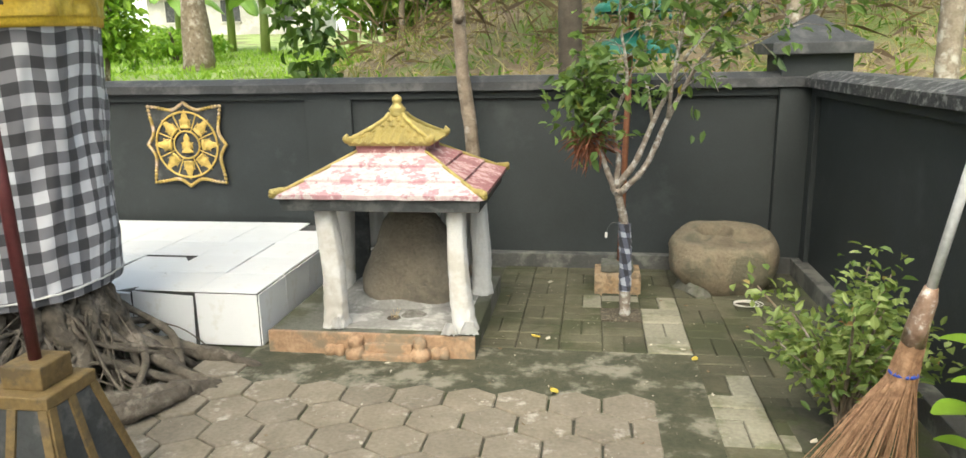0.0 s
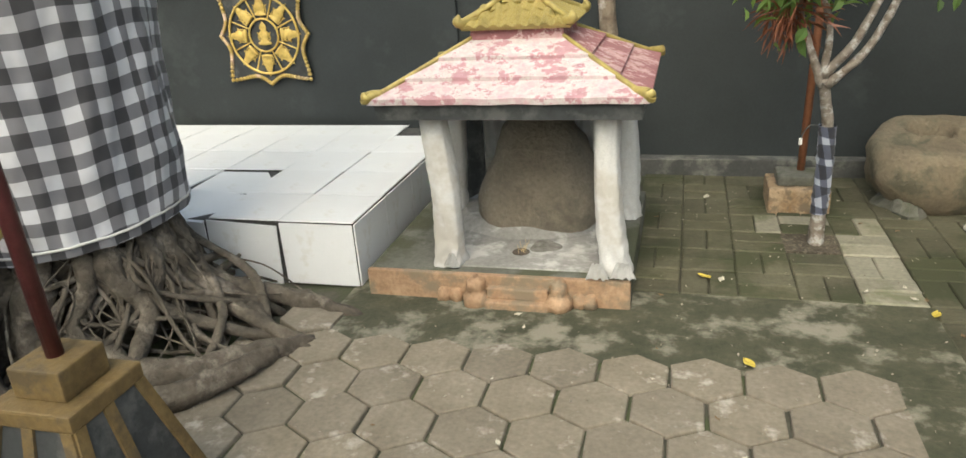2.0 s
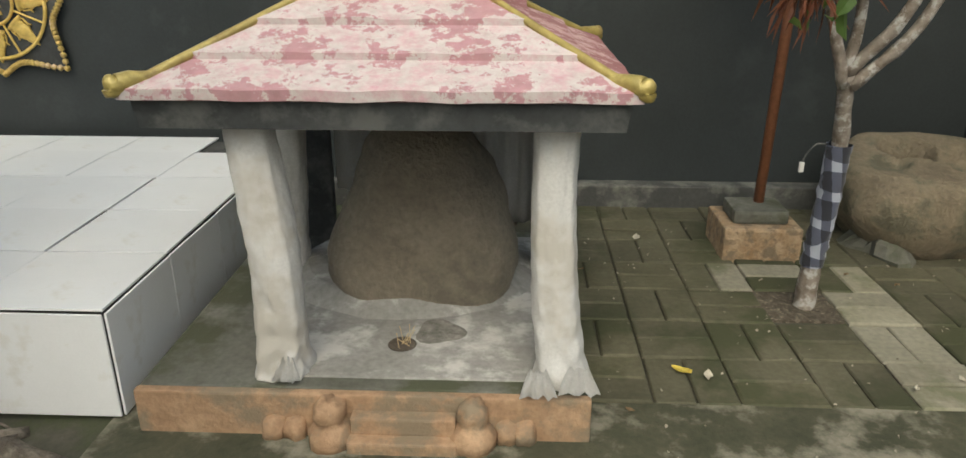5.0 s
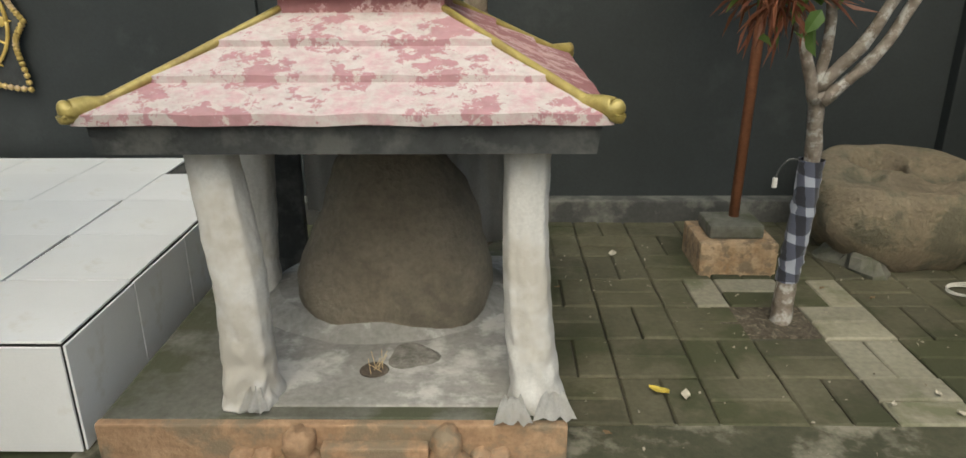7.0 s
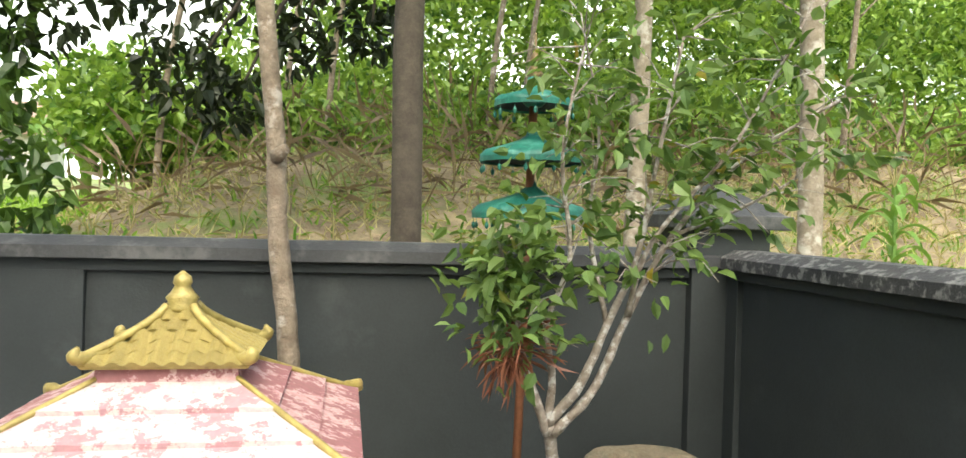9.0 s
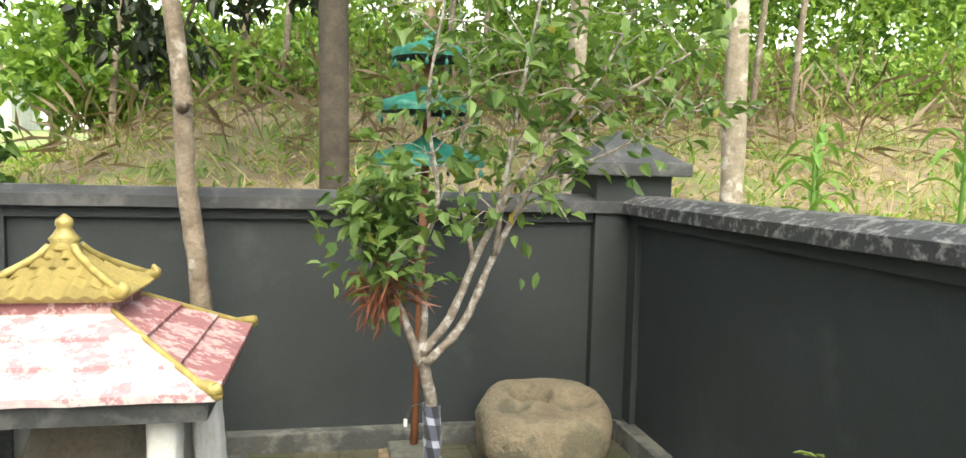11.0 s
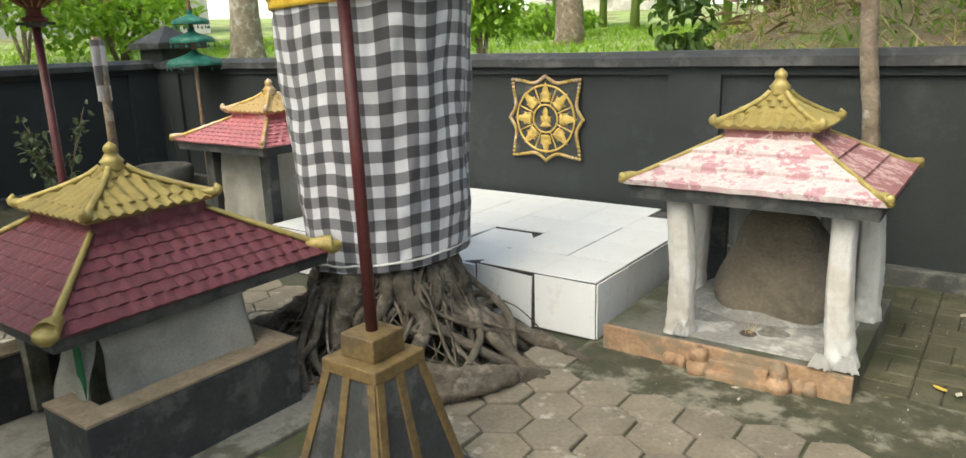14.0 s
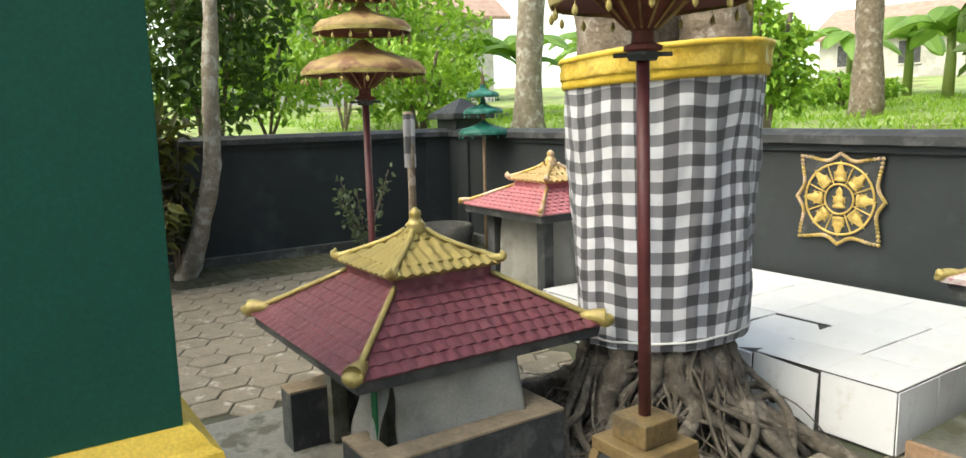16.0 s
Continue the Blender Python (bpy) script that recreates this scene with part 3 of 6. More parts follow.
for pts, r in (([(0.16, -0.30, 0.10), (0.36, -0.36, 0.055), (0.56, -0.30, 0.04), (0.70, -0.15, 0.03), (0.80, 0.03, -0.03)], 0.058),
               ([(0.10, -0.34, 0.10), (0.30, -0.50, 0.05), (0.52, -0.46, 0.03), (0.68, -0.30, 0.035), (0.74, -0.12, 0.02)], 0.055),
               ([(0.30, 0.1, 0.18), (0.52, 0.2, 0.06), (0.74, 0.22, 0.02), (0.92, 0.2, -0.03)], 0.04),
               ([(0.30, 0.06, 0.2), (0.52, 0.1, 0.07), (0.68, 0.0, 0.03), (0.86, 0.02, -0.03)], 0.03),
               ([(-0.2, -0.25, 0.2), (-0.36, -0.36, 0.08), (-0.55, -0.42, 0.03), (-0.8, -0.5, -0.04)], 0.06)):
    ps = curve_pts(pts, 7)
    part("surface_root", tube(ps, [r * (1.1 - 0.6 * j / len(ps)) for j in range(len(ps))], 12, 0.55, seed=r * 99), ROOTS, tree, smooth=True)


def wrap_mesh(prof, n, fold, seed, uvscale=1.0, sag=0.0):
    """A sleeve of cloth round a trunk, with its own cloth coordinates."""
    bm = bmesh.new()
    uvl = bm.loops.layers.uv.new("cloth")
    rows = []
    for r, z in prof:
        row = []
        for i in range(n + 1):
            a = 2 * math.pi * i / n
            rr = r + fold * noise.noise(Vector((math.cos(a) * 3 + seed, math.sin(a) * 3, z * 2.2))) + 0.3 * fold * noise.noise(Vector((math.cos(a) * 9, math.sin(a) * 9 + seed, z * 9))) + 0.10 * fold * noise.noise(Vector((math.cos(a) * 16, math.sin(a) * 16, z * 34)))
            row.append((bm.verts.new((rr * math.cos(a), rr * math.sin(a), z + sag * math.sin(a + 0.9))), (a * prof[0][0] + 0.5 * fold * noise.noise(Vector((math.cos(a) * 2, math.sin(a) * 2, z * 2.5)))) * uvscale, (z + 0.7 * fold * noise.noise(Vector((math.cos(a) * 2.4 + 7, math.sin(a) * 2.4, z * 1.4)))) * uvscale))
        rows.append(row)
    for A, B in zip(rows, rows[1:]):
        for i in range(n):
            f = bm.faces.new((A[i][0], A[i + 1][0], B[i + 1][0], B[i][0]))
            for lp, src in zip(f.loops, (A[i], A[i + 1], B[i + 1], B[i])):
                lp[uvl].uv = (src[1], src[2])
    return bm


prof = [(CR - 0.022 + 0.05 * (z - 0.4), z) for z in np.linspace(0.40, 1.47, 70)]
cl = thing("checked_cloth", (CX, CY, 0), "black and white checked cloth wrapped round the big trunk", "cloth")
part("wrap", wrap_mesh(prof, 200, 0.03, 1.0, sag=0.018), CHECK, cl, smooth=True)
part("tie_string", wrap_mesh([(0.351, 0.426), (0.357, 0.429), (0.357, 0.434), (0.351, 0.437)], 120, 0.03, 1.0, sag=0.024), LINEN, cl, "white string tied round the hem", smooth=True)
SATIN = surface("gold_satin", (0.50, 0.33, 0.03), (0.68, 0.50, 0.09), 9, 0.32, 0.5, stain=(0.42, 0.28, 0.04), amount=0.3, sscale=14, depth=0.01)
ys = thing("yellow_sash", (CX, CY, 0), "shiny yellow satin sash tied above the checked cloth", "cloth")
part("lower_band", wrap_mesh([(0.408, 1.438), (0.415, 1.442), (0.417, 1.455), (0.416, 1.468), (0.419, 1.478)], 160, 0.03, 1.0, sag=0.02), YELLOW, ys, "bright yellow lower band", smooth=True)
part("upper_band", wrap_mesh([(0.421, 1.474), (0.424, 1.479), (0.421, 1.49), (0.423, 1.505), (0.420, 1.52), (0.422, 1.538), (0.424, 1.55)], 200, 0.03, 1.0, sag=0.02), SATIN, ys, "gold satin band", smooth=True)
part("top_hem", wrap_mesh([(0.425, 1.546), (0.430, 1.551), (0.430, 1.560), (0.422, 1.568), (0.412, 1.566)], 160, 0.03, 1.0, sag=0.026), YELLOW, ys, "rolled yellow hem", smooth=True)

# ---------------------------------------------------------------- umbrellas
def umbrella_head(root, z, tiers, cloth, under, trim, bells, lean=(0, 0)):
    """Tiers of small canopies on one pole: (height of the rim above z, radius)."""
    for k, (dz, r) in enumerate(tiers):
        n = 32
        cx, cy = lean[0] * dz, lean[1] * dz
        prof = [(1.0, -0.018), (1.02, 0.0), (0.9, 0.028), (0.6, 0.055), (0.25, 0.085), (0.06, 0.12)]
        loops = []
        for q, h in prof:
            loops.append([(cx + r * q * (1 + 0.025 * math.cos(8 * a)) * math.cos(a), cy + r * q * (1 + 0.025 * math.cos(8 * a)) * math.sin(a), z + dz + h * r / 0.24 + (0.006 * math.cos(8 * a) if q > 0.8 else 0))
                          for a in (2 * math.pi * i / n for i in range(n))])
        part("canopy", rings(loops, caps=False), cloth, root, smooth=True)
        inner = [[(cx + r * q * math.cos(a), cy + r * q * math.sin(a), z + dz + h) for a in (2 * math.pi * i / n for i in range(n))] for q, h in ((0.985, -0.012), (0.5, 0.02), (0.08, 0.045))]
        part("lining", rings(inner, caps=False), under, root)
        part("rim_band", rings([[(cx + (r * 1.01 + t) * math.cos(a), cy + (r * 1.01 + t) * math.sin(a), z + dz - 0.02 + hh) for a in (2 * math.pi * i / n for i in range(n))] for t, hh in ((0, 0), (0.003, 0.0), (0.003, 0.018), (0, 0.018))], caps=False), trim, root)
        part("spindle", lathe([(0.03, -0.015), (0.045, 0.0), (0.022, 0.02), (0.02, 0.06), (0.03, 0.09), (0.012, 0.13)], 12, (cx, cy, z + dz)), trim, root, smooth=True)
        for i in range(bells):
            a = 2 * math.pi * (i + 0.3 * k) / bells
            px, py = cx + r * math.cos(a), cy + r * math.sin(a)
            part("bell", lathe([(0.001, -0.062), (0.007, -0.055), (0.008, -0.045), (0.004, -0.037), (0.0012, -0.034), (0.0012, -0.012)], 6, (px, py, z + dz)), trim, root)


PALEGOLD = surface("tarnished_gold_cloth", (0.26, 0.17, 0.06), (0.45, 0.32, 0.12), 12, 0.6, 0.4, 0.1, stain=(0.20, 0.10, 0.05), amount=0.4, sscale=10)
REDLINING = surface("dull_red_lining", (0.10, 0.025, 0.02), (0.17, 0.045, 0.035), 14, 0.7, 0.3)


def maroon_umbrella(x, y, z_top, r, root=None, z0=0.0, lean=(0, 0)):
    if root is None:
        root = thing("umbrella", (x, y, 0), "tiered ceremonial umbrella of tarnished gold on a maroon pole", "umbrella", "ceremonial umbrellas")
    part("pole", tube([(0, 0, z0), (lean[0], lean[1], z_top)], 0.0175, 12), REDPOLE, root, "maroon pole", smooth=True)
    hub = [(0.022, 0), (0.05, 0.012), (0.05, 0.022), (0.03, 0.03), (0.028, 0.06), (0.05, 0.075), (0.12, 0.15)]
    part("funnel", lathe(hub, 20, (lean[0], lean[1], z_top)), REDLINING, root, "red spoked funnel")
    for i in range(14):
        a = 2 * math.pi * i / 14
        part("rib", tube([(lean[0] + 0.04 * math.cos(a), lean[1] + 0.04 * math.sin(a), z_top + 0.065), (lean[0] + r * 0.55 * math.cos(a), lean[1] + r * 0.55 * math.sin(a), z_top + 0.155)], 0.004, 5), PALEGOLD, root)
    part("collar", lathe([(0.036, -0.015), (0.042, 0.0), (0.036, 0.012)], 14, (lean[0], lean[1], z_top)), FASCIA, root)
    for i in range(4):
        a = math.pi / 4 + i * math.pi / 2
        part("peg", tube([(lean[0] + 0.03 * math.cos(a), lean[1] + 0.03 * math.sin(a), z_top), (lean[0] + 0.075 * math.cos(a), lean[1] + 0.075 * math.sin(a), z_top)], 0.006, 6), FASCIA, root)
    umb = [(0.145, r), (0.34, r * 0.78), (0.50, r * 0.56)]
    umbrella_head(root, z_top, umb, PALEGOLD, REDLINING, GOLD, 16, (0, 0))
    return root


# umbrella stand beside the banyan
st = thing("umbrella_stand", (-0.715, 3.735, 0), "black and gold pyramid stand with a maroon umbrella pole", "stand", "ceremonial umbrellas")
part("base", box(-0.20, 0.20, -0.20, 0.20, -0.02, 0.05, 0.006), FASCIA, st, "black square base")
part("body", lathe([(0.175, 0.05), (0.098, 0.39)], square=True), FASCIA, st, "black tapering body")
for q in range(4):
    turn = Matrix.Rotation(q * math.pi / 2, 4, "Z")
    for u in (-0.94, -0.08, 0.94):
        b = bmesh.new()
        w = 0.014
        lo, hi = 0.175, 0.098
        ps = []
        for h, z in ((lo, 0.052), (hi, 0.388)):
            for du in (-w, w):
                for out in (0.001, 0.008):
                    ps.append(turn @ Vector((u * (h - 0.006) + du, -h - out, z)))
        vs = [b.verts.new(p) for p in ps]
        for f in ((0, 1, 3, 2), (4, 6, 7, 5), (0, 4, 5, 1), (2, 3, 7, 6), (1, 5, 7, 3), (0, 2, 6, 4)):
            b.faces.new([vs[i] for i in f])
        bmesh.ops.recalc_face_normals(b, faces=b.faces[:])
        part("gold_bar", b, GOLDDIRTY, st)
part("collar", box(-0.105, 0.105, -0.105, 0.105, 0.385, 0.425, 0.006), GOLDDIRTY, st, "worn gold collar")
part("top_block", box(-0.064, 0.064, -0.064, 0.064, 0.425, 0.495, 0.006), GOLDDIRTY, st, "worn gold block")
maroon_umbrella(0, 0, 1.475, 0.25, st, 0.49, (-0.012, -0.008))
maroon_umbrella(-2.635, 3.835, 1.405, 0.29)


def teal_umbrella(x, y, pole_top, tiers, pole_mat, label, lean=(0, 0), base=True):
    root = thing("umbrella", (x, y, 0), label, "umbrella", "ceremonial umbrellas")
    part("pole", tube([(0, 0, 0.0), (lean[0], lean[1], pole_top)], 0.017, 10), pole_mat, root, smooth=True)
    hold = thing("head", (lean[0], lean[1], 0))
    hold.parent = root
    umbrella_head(hold, 0, tiers, TEAL, FASCIA, TEAL, 12)
    zt = tiers[-1][0]
    part("spire", lathe([(0.02, 0.09), (0.035, 0.11), (0.015, 0.14), (0.022, 0.165), (0.006, 0.2), (0.003, 0.27)], 10, (0, 0, zt)), GOLDDIRTY, hold, smooth=True)
    return root


teal_umbrella(1.015, 6.12, 1.8, [(1.33, 0.225), (1.545, 0.20), (1.76, 0.15)], TERRACOTTA, "three-tiered teal cloth umbrella on a leaning brown pole", (0.045, 0.03))
teal_umbrella(-5.38, 6.38, 1.55, [(1.16, 0.24), (1.36, 0.19), (1.52, 0.155)], surface("pale_wood_pole", (0.30, 0.20, 0.12), (0.42, 0.30, 0.19), 9, 0.7, 0.3), "three-tiered teal umbrella on a pale wooden pole")
ft = thing("pole_footing", (1.005, 6.10, 0), "stepped crumbling brick and cement footing of a pole", "footing")
RUBBLE = surface("crumbling_orange_block", (0.30, 0.19, 0.10), (0.47, 0.35, 0.23), 16, 0.95, 1.0, stain=(0.20, 0.15, 0.10), amount=0.45, sscale=24, depth=0.02)
part("block", box(-0.128, 0.128, -0.118, 0.118, -0.03, 0.11, 0.012), RUBBLE, ft, "crumbling orange block")
part("cap", box(-0.092, 0.088, -0.08, 0.075, 0.11, 0.158, 0.012), CEMENT, ft, "grey cement cap")

# ---------------------------------------------------------------- green pillar and the hall roof
pil = thing("green_pillar", (-1.385, 2.49, 0), "dark green square pillar with gold moulding and black base", "pillar")
part("shaft", box(-0.28, 0.15, -0.27, 0.14, 0.56, 2.78, 0.004), GREENWALL, pil, "glossy dark green shaft")
part("moulding", lathe([(0.277, 0.455), (0.287, 0.482), (0.281, 0.508), (0.260, 0.522), (0.247, 0.545), (0.223, 0.575)], 4, (-0.065, -0.065, 0), square=True), YELLOW, pil, "gold stepped moulding")
part("foot", box(-0.315, 0.185, -0.315, 0.185, -0.1, 0.46, 0.004), FASCIA, pil, "black base")
SOFFIT = surface("pale_grey_soffit", (0.50, 0.52, 0.54), (0.60, 0.62, 0.63), 3, 0.8, 0.1)
hr = thing("hall_roof", (0, 0, 0), "pale grey concrete eave of the open hall", "roof")
part("eave_slab", box(-6.1, -1.1, -2.2, 0.55, 2.90, 3.02, 0.01), SOFFIT, hr)
part("beam", box(-1.46, -1.31, 0.45, 2.63, 2.78, 2.898, 0.006), GREENWALL, hr, "dark green beam")
part("porch_slab", box(-6.1, -4.3, 2.15, 3.35, 2.25, 2.37, 0.01), SOFFIT, hr)
for px in (-5.9, -4.5):
    part("porch_post", box(px - 0.06, px + 0.06, 2.2, 2.32, -0.05, 2.25, 0.006), GREENWALL, hr)
hw = thing("hall_wall", (0, 0, 0), "pale green tiled low wall inside the hall", "wall", kind="structure")
part("tiled_face", box(-3.6, -3.5, -2.0, 2.35, -0.1, 1.15, 0.004), surface("pale_green_tile", (0.32, 0.44, 0.42), (0.42, 0.54, 0.51), 2, 0.3, 0.1), hw)

# ---------------------------------------------------------------- wall plaque
plq = thing("wall_plaque", (-1.82, 6.568, 0.773), "gilded openwork wall plaque, a wheel of eight lotus buds", "plaque")
S = 0.252
out = []
for k in range(8):
    a0 = math.pi / 4 * k + math.pi / 4
    r0 = S * 1.42 if k % 2 == 0 else S * 1.10
    r1 = S * 1.10 if k % 2 == 0 else S * 1.42
    for j in range(15):
        u = j / 15
        rr = r0 + (r1 - r0) * u - 0.068 * math.sin(math.pi * u)
        a = a0 + math.pi / 4 * u
        out.append((rr * math.cos(a), -0.012, rr * math.sin(a)))
for k, p in enumerate(out):
    b = bmesh.new()
    bmesh.ops.create_icosphere(b, subdivisions=1, radius=0.0135)
    bmesh.ops.translate(b, vec=p, verts=b.verts)
    part("rope_bead", b, GOLDWORN, plq, smooth=True)
back = bmesh.new()
bmesh.ops.contextual_create(back, geom=[back.verts.new((p[0] * 0.99, 0.0, p[2] * 0.99)) for p in out])
ex = bmesh.ops.extrude_face_region(back, geom=back.faces[:])
bmesh.ops.translate(back, vec=(0, -0.008, 0), verts=[v for v in ex["geom"] if isinstance(v, bmesh.types.BMVert)])
bmesh.ops.recalc_face_normals(back, faces=back.faces[:])
part("backboard", back, FASCIA, plq, "black backboard")


def hoop(r, t, y):
    n = 48
    return tube([(r * math.cos(2 * math.pi * i / n), y, r * math.sin(2 * math.pi * i / n)) for i in range(n + 1)], t, 6)


PGOLD = surface("matt_gold_paint", (0.55, 0.38, 0.09), (0.72, 0.53, 0.16), 20, 0.45, 0.3, 0.2)
part("outer_ring", hoop(S * 0.86, 0.0075, -0.016), PGOLD, plq, smooth=True)
part("inner_ring", hoop(S * 0.36, 0.0065, -0.016), PGOLD, plq, smooth=True)
for k in range(8):
    a = math.pi / 4 * k + math.pi / 8
    part("spoke", tube([(S * 0.37 * math.cos(a), -0.014, S * 0.37 * math.sin(a)), (S * 0.85 * math.cos(a), -0.014, S * 0.85 * math.sin(a))], 0.0045, 6), PGOLD, plq)
for k in range(9):
    a = math.pi / 4 * k - math.pi / 2
    at = (0, 0) if k == 8 else (S * 0.42 * math.cos(a), S * 0.42 * math.sin(a))
    sc = 1.25 if k == 8 else 1.12
    b = lathe([(0.006, 0.0), (0.026, 0.004), (0.024, 0.014), (0.011, 0.02), (0.019, 0.036), (0.022, 0.052), (0.010, 0.066), (0.014, 0.076), (0.010, 0.09), (0.002, 0.105)], 12)
    for v in b.verts:
        v.co = Vector((v.co.x * 1.35, v.co.y * 0.5, v.co.z - (0.045 if k == 8 else 0.0))) * sc
    rot = 0 if k == 8 else -(a - math.pi / 2)
    bmesh.ops.rotate(b, matrix=Matrix.Rotation(rot, 3, "Y"), verts=b.verts)
    bmesh.ops.translate(b, vec=(at[0], -0.014, at[1]), verts=b.verts)
    part("lotus_bud", b, PGOLD, plq, smooth=True)
    if k < 8:
        edge = [(0.0, 0.004), (0.024, 0.012), (0.036, 0.030), (0.030, 0.042), (0.038, 0.056), (0.027, 0.070), (0.020, 0.088), (0.0, 0.128)]
        edge += [(-x, z) for x, z in edge[-2:0:-1]]
        lb = bmesh.new()
        lb.faces.new([lb.verts.new((x * sc * 0.74, 0.0, z * sc * 0.90)) for x, z in edge])
        ex = bmesh.ops.extrude_face_region(lb, geom=lb.faces[:])
        bmesh.ops.translate(lb, vec=(0, -0.009, 0), verts=[v for v in ex["geom"] if isinstance(v, bmesh.types.BMVert)])
        bmesh.ops.recalc_face_normals(lb, faces=lb.faces[:])
        bmesh.ops.rotate(lb, matrix=Matrix.Rotation(rot, 3, "Y"), verts=lb.verts)
        bmesh.ops.translate(lb, vec=(at[0], -0.009, at[1]), verts=lb.verts)
        part("lotus_leaf", lb, PGOLD, plq)
    for sg in (-1, 1):
        pts = [(sg * 0.02, 0, 0.012), (sg * 0.036, 0, 0.022), (sg * 0.034, 0, 0.05), (sg * 0.042, 0, 0.06)]
        m = Matrix.Translation((at[0], -0.012, at[1])) @ Matrix.Rotation(rot, 4, "Y") @ Matrix.Translation((0, 0, -0.045 if k == 8 else 0))
        part("tendril", tube([m @ Vector(p) for p in pts], 0.0035, 5), PGOLD, plq)

# ---------------------------------------------------------------- shrine furnishings
outline = [(-0.03, 0.20, 0.17), (0.02, 0.235, 0.19), (0.09, 0.260, 0.205), (0.15, 0.258, 0.205), (0.22, 0.232, 0.195), (0.30, 0.200, 0.18), (0.37, 0.172, 0.16), (0.43, 0.138, 0.13), (0.48, 0.098, 0.10), (0.515, 0.05, 0.05), (0.525, 0.006, 0.006)]
loops = []
for k in range(61):
    f = k / 60 * (len(outline) - 1)
    i = min(int(f), len(outline) - 2)
    z, w, d = (outline[i][j] + (outline[i + 1][j] - outline[i][j]) * (f - i) for j in range(3))
    lp = []
    for m in range(72):
        a = 2 * math.pi * m / 72
        sq = 1 / (abs(math.cos(a)) ** 2.6 + abs(math.sin(a)) ** 2.6) ** (1 / 2.6)
        v = Vector((w * sq * math.cos(a) - 0.03 * (z - 0.1), d * sq * math.sin(a) + 0.10 * z, z))
        v += Vector((math.cos(a), math.sin(a), 0)) * (0.020 * noise.noise(v * 5) + 0.007 * noise.noise(v * 15) + 0.0025 * noise.noise(v * 45)) * min(w / 0.1, 1)
        lp.append(v)
    loops.append(lp)
tagged(part("boulder", rings(loops), ROCK, smooth=True), "smooth brown boulder set in cement inside the shrine", "stone").location = (-0.05, 5.56, 0.07)
part("cement_mound", lumpy(lathe([(0.37, 0.098), (0.34, 0.118), (0.30, 0.142), (0.2, 0.15)], 28, (-0.04, 0.28, 0)), 0.01, 9), CEMENTPALE, sh, "rough cement bedding").scale = (1, 0.86, 1)
part("rear_board", box(-0.375, -0.29, 0.36, 0.39, 0.10, 0.68, 0.004), FASCIA, sh, "dark board")
for x0, x1, z0 in ((-0.26, -0.02, 0.3), (0.13, 0.33, 0.22)):
    n = 14
    grid = [[(x0 + (x1 - x0) * i / n, 0.30 + 0.012 * math.sin(i * 1.7), z0 + (0.665 - z0) * k / 6 + 0.05 * abs(i / n - 0.5) * (1 - k / 6)) for i in range(n + 1)] for k in range(7)]
    cb = rings(grid, closed=False)
    bmesh.ops.solidify(cb, geom=cb.faces[:], thickness=0.004)
    part("curtain", cb, LINEN, sh, "hanging white cotton", smooth=True)
# incense hollow with sticks
part("incense_hollow", lathe([(0.034, 0.1035), (0.030, 0.107), (0.02, 0.104), (0.0, 0.1038)], 18, (-0.012, -0.19, 0)), BARKDARK, sh, "ash hollow", smooth=True)
rnd = random.Random(3)
for k in range(9):
    a, q = rnd.uniform(0, 6.28), rnd.uniform(0, 0.022)
    p = Vector((-0.012 + q * math.cos(a), -0.19 + q * math.sin(a), 0.104))
    part("incense_stick", tube([p, p + Vector((rnd.uniform(-0.03, 0.03), rnd.uniform(-0.02, 0.02), rnd.uniform(0.02, 0.05)))], 0.0009, 4), surface("bamboo_stick", (0.5, 0.38, 0.2), (0.6, 0.45, 0.25)) if k == 0 else bpy.data.materials["bamboo_stick"], sh)
part("cement_smear", lathe([(0.06, 0.1028), (0.05, 0.106), (0.0, 0.107)], 20, (0.07, -0.125, 0), wob=0.15), surface("rough_cement_patch", (0.15, 0.14, 0.12), (0.30, 0.29, 0.26), 40, 0.9, 0.9, fine=120), sh)
# orange relief step with rounded ornaments
part("step", box(-0.095, 0.135, -0.455, -0.392, -0.02, 0.022, 0.006), ORANGE, sh, "orange plaster step")
part("step_riser", box(-0.09, 0.13, -0.425, -0.392, 0.02, 0.062, 0.006), ORANGE, sh)
for x, tall in ((-0.135, 1), (0.165, 1), (-0.215, 0), (-0.26, 0), (0.235, 0), (0.275, 0)):
    if tall:
        b = lathe([(0.048, -0.01), (0.05, 0.02), (0.036, 0.04), (0.028, 0.048), (0.034, 0.06), (0.03, 0.085), (0.018, 0.098), (0.0, 0.10)], 16, (x, -0.41, 0))
    else:
        b = lathe([(0.026, -0.01), (0.027, 0.015), (0.022, 0.036), (0.01, 0.045), (0.0, 0.046)], 14, (x, -0.392, 0))
    for v in b.verts:
        v.co += Vector((1, 1, 1)) * 0.009 * noise.noise(v.co * 75)
    part("relief_ornament", b, ORANGE, sh, "rounded orange plaster ornament", smooth=True)
